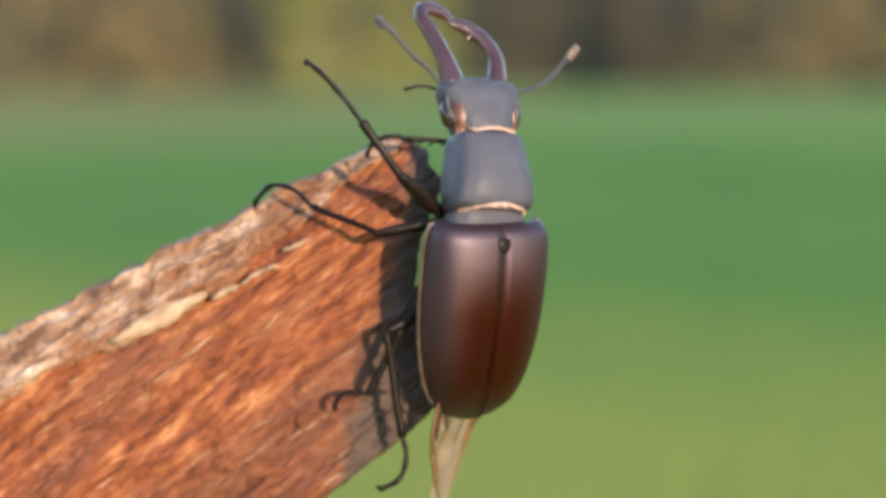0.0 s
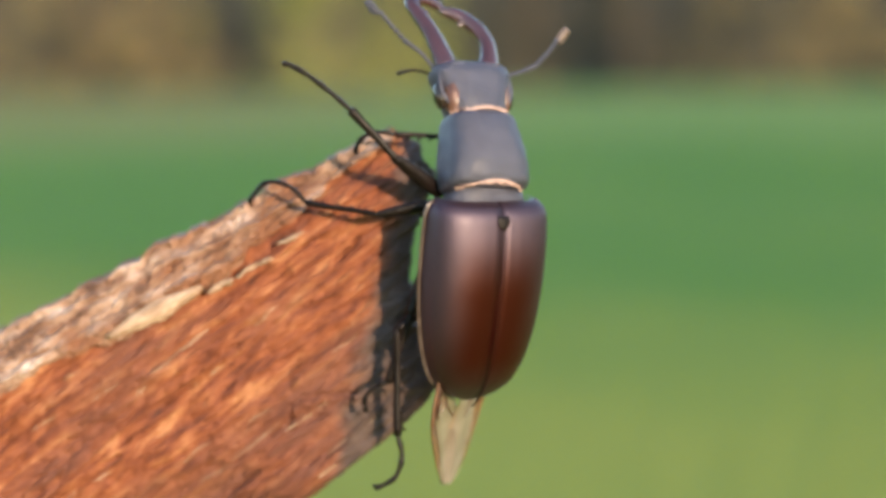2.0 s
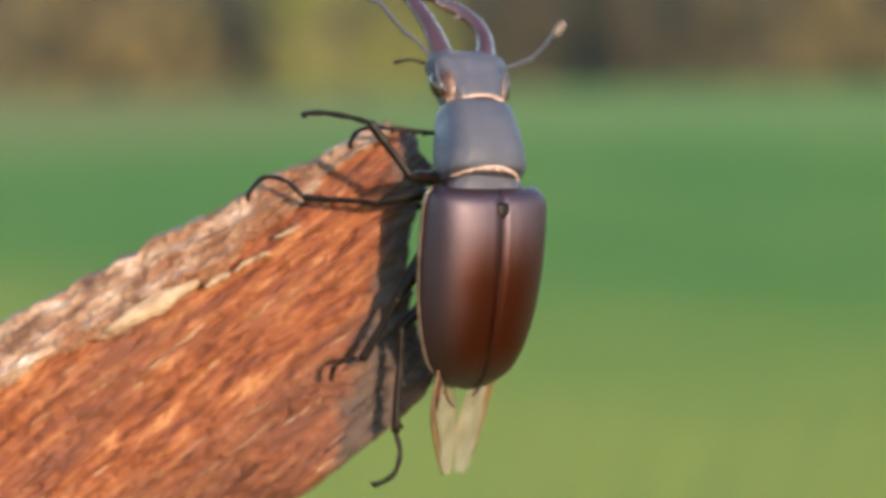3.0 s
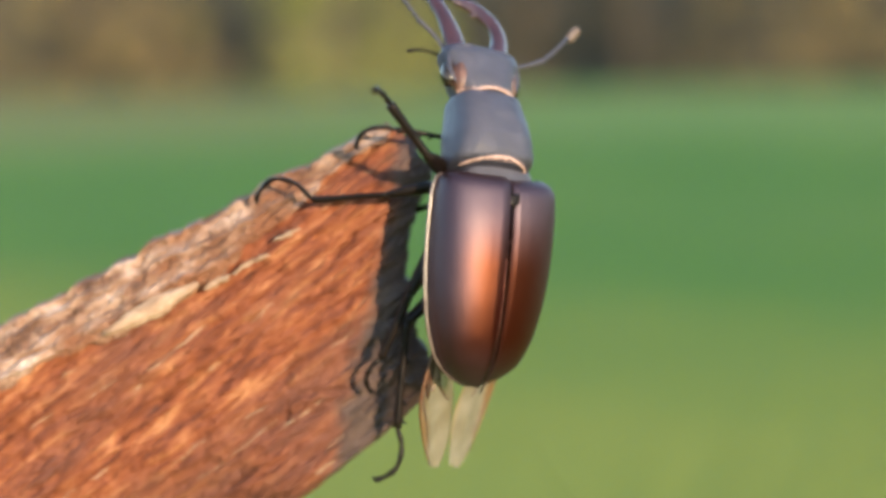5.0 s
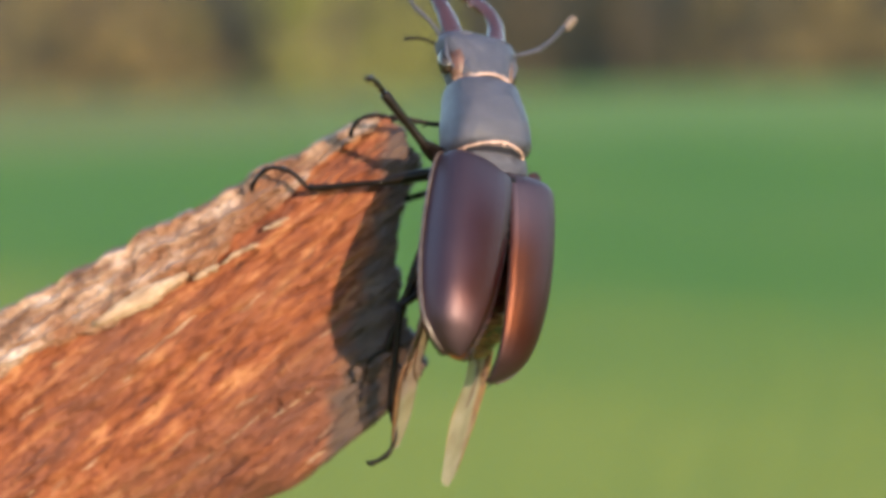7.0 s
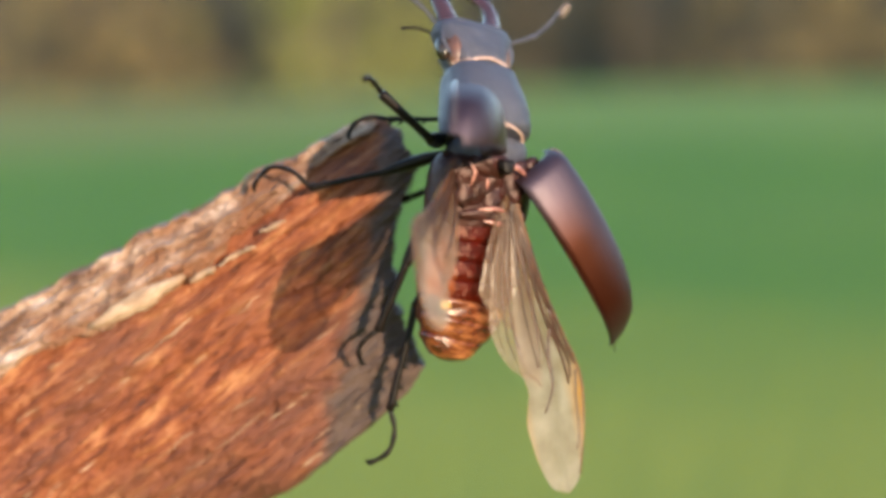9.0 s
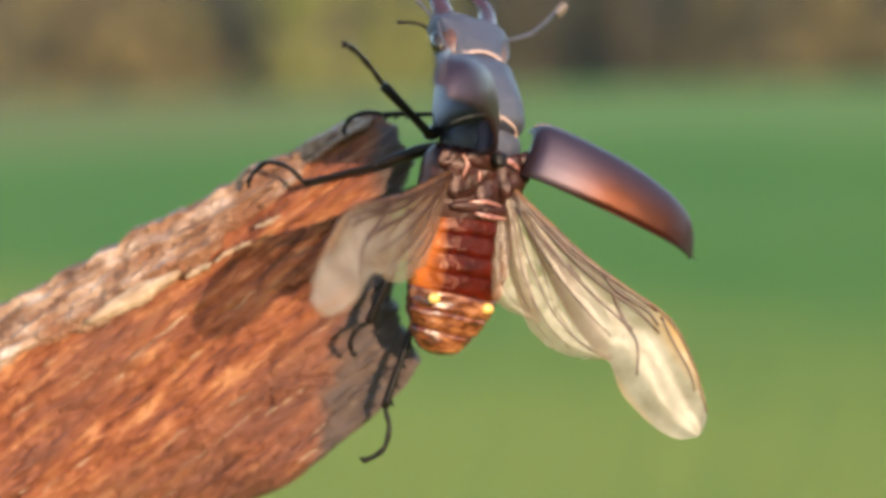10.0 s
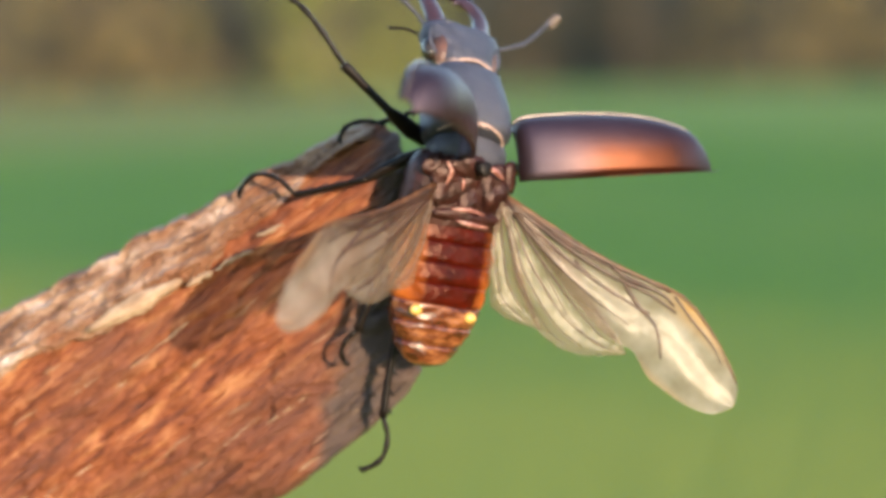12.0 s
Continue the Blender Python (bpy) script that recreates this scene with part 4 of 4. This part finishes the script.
# ---- poses in time ----
# seconds; the scutellum's place in mm from the middle of the view; lean, turn and pitch in degrees
POSES = [(0, 9.9, -6, 1.85, 0.2, 29.3, 10.7), (1, 10.3, -6, 2.6, 0.7, 29, 9.8), (2, 10.95, -6, 4.1, 1.3, 28.8, 8.2), (3, 11.35, -6, 5.0, 2.3, 29.3, 6.3), (4, 12.4, -6, 6.2, 4.6, 30.2, 3.2),
         (5, 13.25, -6, 6.95, 6.3, 31, 0.5), (6, 13.85, -6, 7.35, 6.7, 31, -1.2), (6.6, 14.2, -6, 7.35, 6.5, 31.2, -1.4), (7.2, 14.5, -6, 7.6, 6.3, 31.3, -1.2), (8, 14.8, -6, 9.0, 6.5, 31.2, -1.5),
         (8.8, 14.95, -6, 10.4, 7, 31, -2), (9, 14.85, -6, 10.6, 8, 31, -2.5), (9.5, 14.75, -6, 10.8, 9, 30.5, -3), (10, 14.45, -6, 11.0, 10, 30, -3), (10.5, 14.15, -6, 11.3, 10.5, 30, -3),
         (11, 13.6, -6, 11.75, 11, 30, -3), (11.5, 12.7, -6, 11.6, 11.8, 29.8, -3), (12, 11.7, -6, 11.1, 12.5, 29.5, -3)]
for extra in (0.5, 1.5, 2.5, 3.3, 9.2, 9.8):
    POSES.append((extra, *(curve_at([(r[0], r[i]) for r in sorted(POSES)], extra) for i in range(1, 7))))
POSES.sort()
SCUTELLUM = Vector((0, -1.5, 6.0)) * MM


def beetle_pose(row):
    t, x, y, z, lean, turn, pitch = row
    return pose(x * MM, y * MM, H + z * MM) @ pose(0, 0, 0, 0, lean, 0) @ pose(0, 0, 0, 0, 0, turn) @ pose(0, 0, 0, 90 + pitch, 0, 0) @ Matrix.Translation(-SCUTELLUM)


BEETLE = {row[0]: beetle_pose(row) for row in POSES}
TIMES = [row[0] for row in POSES]


def between(rows, t):
    """Values of a table (seconds, numbers...) at t."""
    return [curve_at([(r[0], r[i]) for r in rows], t) for i in range(1, len(rows[0]))]


def frame_of(origin, along, side, axis):
    """A pose at origin whose axis ('x' or '-y') runs along, its other flat axis towards side."""
    d = Vector(along).normalized()
    s = Vector(side)
    s = (s - d * s.dot(d)).normalized()
    cols = (d, s, d.cross(s)) if axis == "x" else (s, -d, s.cross(-d))
    return Matrix.Translation(origin) @ Matrix((cols[0], cols[1], cols[2])).transposed().to_4x4()


def open_rows(hinge, side, table, slide=()):
    """Rows for a wing case or wing: table (seconds, way to the tip x y z, way to the outer edge x y z) in the world."""
    rows = []
    for t in TIMES:
        v = between(table, t)
        turn = BEETLE[t].to_3x3().inverted()
        at = Vector(hinge) + (Vector(between(slide, t)) if slide else Vector())
        rows.append((t, frame_of(at * MM, turn @ Vector(v[:3]), turn @ Vector(v[3:]) * side, "-y")))
    return rows


def leg_rows(limb, hip, fem, tib, table, toe, bend, arch=(0, -0.3, 1)):
    """Two-bone reach from the hip to the ankle; table (seconds, ankle x y z mm); toe the foot's way, bend the knee's way, in the world."""
    thigh, shin, foot = limb
    out = [[], [], []]
    for t in TIMES:
        b = BEETLE[t]
        a = b @ (Vector(hip) * MM)
        v = between(table, t)
        e = Vector((v[0] * MM, v[1] * MM, H + v[2] * MM))
        d = e - a
        reach = min(d.length, (fem + tib) * MM * 0.998)
        reach = max(reach, abs(fem - tib) * MM * 1.05)
        d.normalize()
        x = (reach ** 2 + (fem * MM) ** 2 - (tib * MM) ** 2) / (2 * reach)
        h = math.sqrt(max((fem * MM) ** 2 - x * x, 0))
        way = Vector(between(bend, t) if isinstance(bend[0], tuple) else bend)
        k = way - d * way.dot(d)
        k.normalize()
        knee, ankle = a + d * x + k * h, a + d * reach
        side = d.cross(k)
        f = frame_of(a, knee - a, side, "x")
        s = frame_of(knee, ankle - knee, side, "x")
        w = Vector(v[3:]) if len(v) > 3 else Vector(toe)
        p = frame_of(ankle, w, Vector(arch).cross(w), "x")
        out[0].append((t, b.inverted() @ f))
        out[1].append((t, f.inverted() @ s))
        out[2].append((t, f.inverted() @ p))
    for ob, rows in zip((thigh, shin, foot), out):
        walk(ob, rows)


FORE_L = leg(9.8, 10.5, 1.2, "slim black foreleg", 12.5, 0.4)
FORE_R = leg(9.5, 9.5, 0.9, "slim black foreleg", 7.0, 1.1)
MID_L = leg(10.0, 12.5, 0.95, "long black middle leg", 10.0, 2.2)
MID_R = leg(10.0, 11.0, 0.9, "long black middle leg", 6.0)
HIND_L = leg(10.5, 12.0, 1.25, "long black hind leg", 6.0)
HIND_R = leg(17.0, 17.5, 1.35, "long black hind leg", 9.0, 1.5)


def motions():
    walk(beetle, [(t, BEETLE[t]) for t in TIMES])
    for i, seg in enumerate(SEGMENTS):
        bend = [(0, 0, 0), (6, 0, 0), (7.2, -0.1 * i, -0.4 * i), (8.8, -0.55 * i, -1.6 * i), (10, -0.6 * i, -1.3 * i), (11, -0.65 * i, -0.8 * i), (12, -0.7 * i, -0.3 * i)]
        rows = []
        for t in TIMES:
            pull, yaw = between(bend, t)
            rows.append((t, pose(0, (pull - 11.0) * MM, 0, 0, 0, yaw) @ pose(0, 11.0 * MM, 0)))
        walk(seg, rows)

    def turned(t, d, e):
        """World ways for ways given in the beetle's space."""
        m = BEETLE[t].to_3x3()
        return [*(m @ Vector(d).normalized()), *(m @ Vector(e))]

    def rest(t, up=0.0, out=0.0):
        return turned(t, (out, -1, up), (1, out, 0))

    walk(ELYTRON_R, open_rows((2.38, 0.0, 4.2), 1, [(0, *rest(0.0)), (3, *rest(3.0)), (5, *rest(5.0)), (6, *rest(6.0, 0.02)), (7.2, -0.07, -0.34, -0.94, 0.86, 0.48, 0.0),
                                                     (8.0, 0.11, -0.15, -0.98, 0.80, 0.52, 0.15), (8.8, 0.29, 0.12, -0.95, 0.88, 0.32, 0.26), (9, 0.50, 0.20, -0.84, 0.80, 0.30, 0.45),
                                                     (9.5, 0.67, 0.16, -0.72, 0.66, 0.32, 0.66), (10, 0.87, 0.22, -0.43, 0.38, 0.26, 0.89), (10.5, 0.97, 0.18, -0.15, 0.12, 0.13, 0.98),
                                                     (11, 0.98, 0.19, -0.07, 0.04, 0.15, 0.99), (12, 0.98, 0.21, 0.03, -0.05, 0.08, 1.00)],
                              [(0, 0, 0, 0), (6, 0, 0, 0), (7.2, 0.3, -1.2, 0), (8.8, 2.4, -3.6, 0), (9, 2.8, -3.5, 0), (9.5, 3.2, -2.8, 0), (10, 4.2, -2.3, 0), (10.5, 4.3, -1.8, 0), (11, 4.6, -1.2, 0), (12, 5.5, -1.0, 0)]))
    walk(ELYTRON_L, open_rows((-2.38, 0.0, 4.2), 1, [(0, *rest(0.0)), (3, *rest(3.0)), (5, -0.11, -0.15, -0.98, 0.91, 0.38, -0.03), (6, -0.14, -0.22, -0.96, 0.91, 0.39, -0.05), (6.6, -0.13, -0.35, -0.93, 0.84, 0.42, -0.25),
                                                      (7.2, -0.15, -0.76, -0.63, 0.58, 0.45, -0.68), (8.0, -0.10, -0.93, -0.35, 0.38, 0.20, -0.88), (8.8, -0.02, -1.00, 0.05, 0.11, -0.05, -0.99), (9, -0.03, -1.00, 0.08, 0, -0.08, -1.00),
                                                      (9.5, 0.01, -0.99, 0.11, 0.0, -0.11, -0.99), (10, -0.07, -0.96, 0.26, -0.11, -0.25, -0.96), (10.5, -0.10, -0.96, 0.27, -0.21, -0.25, -0.95),
                                                      (11, -0.10, -0.97, 0.24, -0.23, -0.21, -0.95), (12, -0.13, -0.97, 0.22, -0.13, -0.21, -0.97)],
                              [(0, 0, 0, 0), (3, 0, 0, 0), (5, -0.6, 0.8, 0), (6, -0.15, 0.6, 0), (7.2, 0.4, 0.2, 0), (8.8, -0.6, 1.3, 0), (9.5, -0.9, 1.0, 0), (10, 0.1, 0.3, 0), (10.5, 0.3, -0.3, 0), (11, -0.2, -0.6, 0), (12, -0.7, 0.9, 0)]))
    # slides of the wing roots and the fanning of the two rear panels
    slides = {1: [(0, -2.2, 0, -1.5), (3, -1.8, 0, -1.5), (5, -0.8, 1.3, -1.5), (6, -0.8, 1.5, -1.5), (7.2, -1.5, -2, -0.5), (8.8, -3.75, -4, 0), (9.5, -3, -3.7, 0), (10, -2, -4.4, 0), (10.5, -1.4, -4.6, 0), (11, -0.6, -4.7, 0), (12, 0, -3.9, 0)],
              -1: [(0, 1.0, -6, -1.5), (3, 0.5, -6, -1.5), (5, -0.5, -5.8, -1.5), (6, -0.8, -5.8, -1.5), (7.2, -0.8, -5.6, -0.5), (8.8, -2, -1.2, 0), (9.5, -1.1, -2.5, 0), (10, -0.7, -3.2, 0), (10.5, -0.6, -3.8, 0), (11, -0.3, -4.3, 0), (12, -0.1, -3.9, 0)]}
    fans = {1: [(0, -18, -42), (6, -18, -42), (7.2, -17, -38), (8.8, -8, -20), (9.5, -6, -15), (10, -3, -8), (10.5, 0, 0), (12, 0, 0)],
            -1: [(0, -18, -42), (8.8, -20, -46), (9.5, -17, -40), (10, -7, -18), (10.5, -2, -4), (12, -2, -4)]}
    for side, (lead, mid, rear), table in (
            (1, WING_R, [(0, -0.27, 0.19, -0.94, 0.34, 0.94, 0), (2, -0.23, 0.28, -0.93, 0.34, 0.94, 0), (3, -0.19, 0.30, -0.94, 0.34, 0.94, 0), (5, -0.26, 0.21, -0.94, 0.42, 0.9, 0), (6, -0.27, 0.22, -0.94, 0.42, 0.9, 0),
                         (7.2, -0.27, 0.05, -0.96, 0.32, 0.93, 0.05), (8.0, -0.1, 0.07, -0.99, 0.5, 0.85, 0.1), (8.8, 0.10, 0.09, -0.99, 0.7, 0.7, 0.1), (9, 0.16, 0.04, -0.99, 0.72, 0.68, 0.12), (9.5, 0.27, 0.0, -0.96, 0.86, 0.42, 0.26),
                         (10, 0.59, 0.0, -0.81, 0.8, 0.12, 0.6), (10.5, 0.74, 0.0, -0.67, 0.66, 0.1, 0.74), (11, 0.75, 0.0, -0.66, 0.66, 0.1, 0.75), (12, 0.72, 0.0, -0.69, 0.69, 0.1, 0.72)]),
            (-1, WING_L, [(0, -0.05, 0.36, -0.93, 0.34, 0.94, 0), (3, -0.04, 0.31, -0.95, 0.34, 0.94, 0), (5, -0.10, 0.29, -0.95, 0.45, 0.88, 0), (6, -0.13, 0.25, -0.96, 0.5, 0.85, 0), (7.2, -0.28, 0.28, -0.92, 0.22, 0.95, -0.1),
                          (8.0, -0.25, -0.5, -0.8, 0.5, 0.6, -0.4), (8.8, -0.08, -0.88, -0.46, 0.46, 0.28, -0.82), (9, -0.10, -0.89, -0.44, 0.43, 0.26, -0.84), (9.5, -0.28, -0.87, -0.42, 0.42, 0.15, -0.85),
                          (10, -0.47, -0.80, -0.38, 0.2, 0.25, -0.93), (10.5, -0.56, -0.75, -0.36, 0.08, 0.3, -0.93), (11, -0.56, -0.73, -0.39, 0.08, 0.3, -0.93), (12, -0.54, -0.74, -0.40, 0.08, 0.3, -0.93)])):
        rows = open_rows((side * WING_HINGE[0], WING_HINGE[1], WING_HINGE[2]), 1, table, slides[side])
        walk(lead, rows)
        walk(mid, [(t, m @ pose(0, 0, -0.25 * MM, 0, 0, -side * between(fans[side], t)[0])) for t, m in rows])
        walk(rear, [(t, m @ pose(0, 0, -0.5 * MM, 0, 0, -side * between(fans[side], t)[1])) for t, m in rows])
    # seconds; the pronotum's shift in mm, dip and turn; the head's own dip and turn
    nod = [(0, -0.1, -26, -4.3, -4, 2.8), (2, -0.6, -28, -3.5, -4, 2.2), (3, -1.0, -29, -4, -4, 1.2), (5, -1.6, -28, -5, -2.5, -1.3), (7.2, -1.0, -27.5, -5.5, -2.5, -1.6), (9, -0.9, -31, -4.5, -2.5, -1),
           (11, -1.1, -34, -5, -5, -1.4), (12, -1.0, -33, -5, -4, -1)]
    fore = []
    for t in TIMES:
        dx, dip, yaw, hdip, hyaw = between(nod, t)
        m = pose(dx * MM, 1.4 * MM, 0.2 * MM, dip, 0, 0) @ pose(0, 0, 0, 0, 0, yaw)
        fore.append((t, m, m @ pose(0, 12.9 * MM, -0.2 * MM, hdip, 0, 0) @ pose(0, 0, 0, 0, 0, hyaw)))
    walk(PRONOTUM, [(t, m) for t, m, h in fore])
    walk(HEAD, [(t, h) for t, m, h in fore])
    leg_rows(FORE_L, (-6.2, 0.5, -5.0), 9.8, 10.5,
             [(0, -12.8, -4, 20.5, -0.65, 0, 0.75), (1, -12.6, -4, 20.7, -0.62, 0, 0.78), (1.5, -12.2, -4, 20.1, -0.68, 0, 0.73), (2, -13.3, -5, 21.3, -0.78, 0, 0.6), (2.5, -12.6, -6, 21.0, -0.85, 0, 0.5), (3, -9.5, -10, 18.2, -0.75, -0.65, 0.15), (3.3, -8.5, -11, 18.5, -0.5, -0.8, 0.2), (5, -6.1, -12, 21.4, -0.15, -0.95, 0.2), (6, -5.7, -12, 21.2, -0.15, -0.95, 0.2), (7.2, -5.1, -12, 21.2, -0.15, -0.95, 0.2), (9, -5.0, -12, 21.6, -0.15, -0.95, 0.2), (9.5, -4.8, -12, 21.7, -0.2, -0.92, 0.3), (10, -4.0, -12, 22.2, -0.4, -0.75, 0.5), (10.5, -8.8, -9, 28.8, -0.57, -0.1, 0.82), (11, -9.0, -9, 26.8, -0.6, -0.05, 0.8), (12, -10.5, -9, 26.9, -0.58, -0.05, 0.82)],
             (-0.6, 0, 0.8), [(0, 0.3, -0.6, -0.7), (2.5, 0.2, -0.6, -0.6), (3, 0.0, -0.8, -0.5), (3.3, 0, -1, -0.2), (10, 0, -1, -0.1), (12, -0.1, -1, 0)])
    leg_rows(MID_L, (-6.0, -1.5, -5.0), 10.0, 12.5, [(0, -21.4, 4, 6.6), (3, -21.1, 4, 5.9), (6, -20.1, 4, 5.9), (12, -19.6, 4, 6.1)], (-0.9, 0.3, 0.25), (-0.2, -0.6, -0.6))
    leg_rows(HIND_L, (-6.0, -10, -5.5), 10.5, 12.0,
             [(0, -12.9, 3, -25.5, -0.97, 0.1, -0.2), (0.5, -12.5, 3, -25.5, -0.97, 0.1, -0.2), (1.2, -8.5, 3, -26.6, -0.8, 0.1, -0.6), (2, -9.0, 3, -26.2, -0.75, 0.1, -0.66), (3, -12.1, 3, -21.2, -0.93, 0.1, -0.35), (5, -9.0, 3, -20.8, -0.45, 0.1, -0.9), (6, -7.8, 3, -23.6, -0.68, 0.1, -0.73), (7.2, -7.3, 3, -23.6, -0.68, 0.1, -0.73), (9, -8.7, 2, -20.7, -0.6, 0.1, -0.8), (11, -10.5, 2, -20.2, -0.6, 0.1, -0.8), (12, -11.9, 2, -21.3, -0.5, 0.1, -0.86)],
             (-0.8, 0.2, -0.5), (-0.4, -0.7, 0.2))
    leg_rows(FORE_R, (5.5, 4.5, -5.5), 9.5, 9.5, [(0, -5.7, 5, 17.6), (3, -6.9, 5, 17.0), (6, -5.2, 5, 17.5), (12, -5.6, 5, 17.6)], (-0.95, 0.05, -0.2), (0.2, 0.3, 0.8))
    leg_rows(MID_R, (6.0, -1.5, -5.0), 10.0, 11.0, [(0, -4, 16, 3), (12, -4, 16, 3)], (-0.9, 0.3, 0), (0.3, 0.8, 0.2))
    leg_rows(HIND_R, (2.0, -12, -6.0), 17.0, 17.5, [(0, -6.7, 2, -30.9), (3, -6.6, 2, -32.9), (6, -6.0, 2, -31.0), (9, -5.2, 2, -30.2), (11, -5.5, 2, -30.9), (12, -5.8, 2, -30.6)], (-0.2, -0.1, -0.97), (-0.8, -0.3, 0.2), (1, 0, 0.1))


motions()
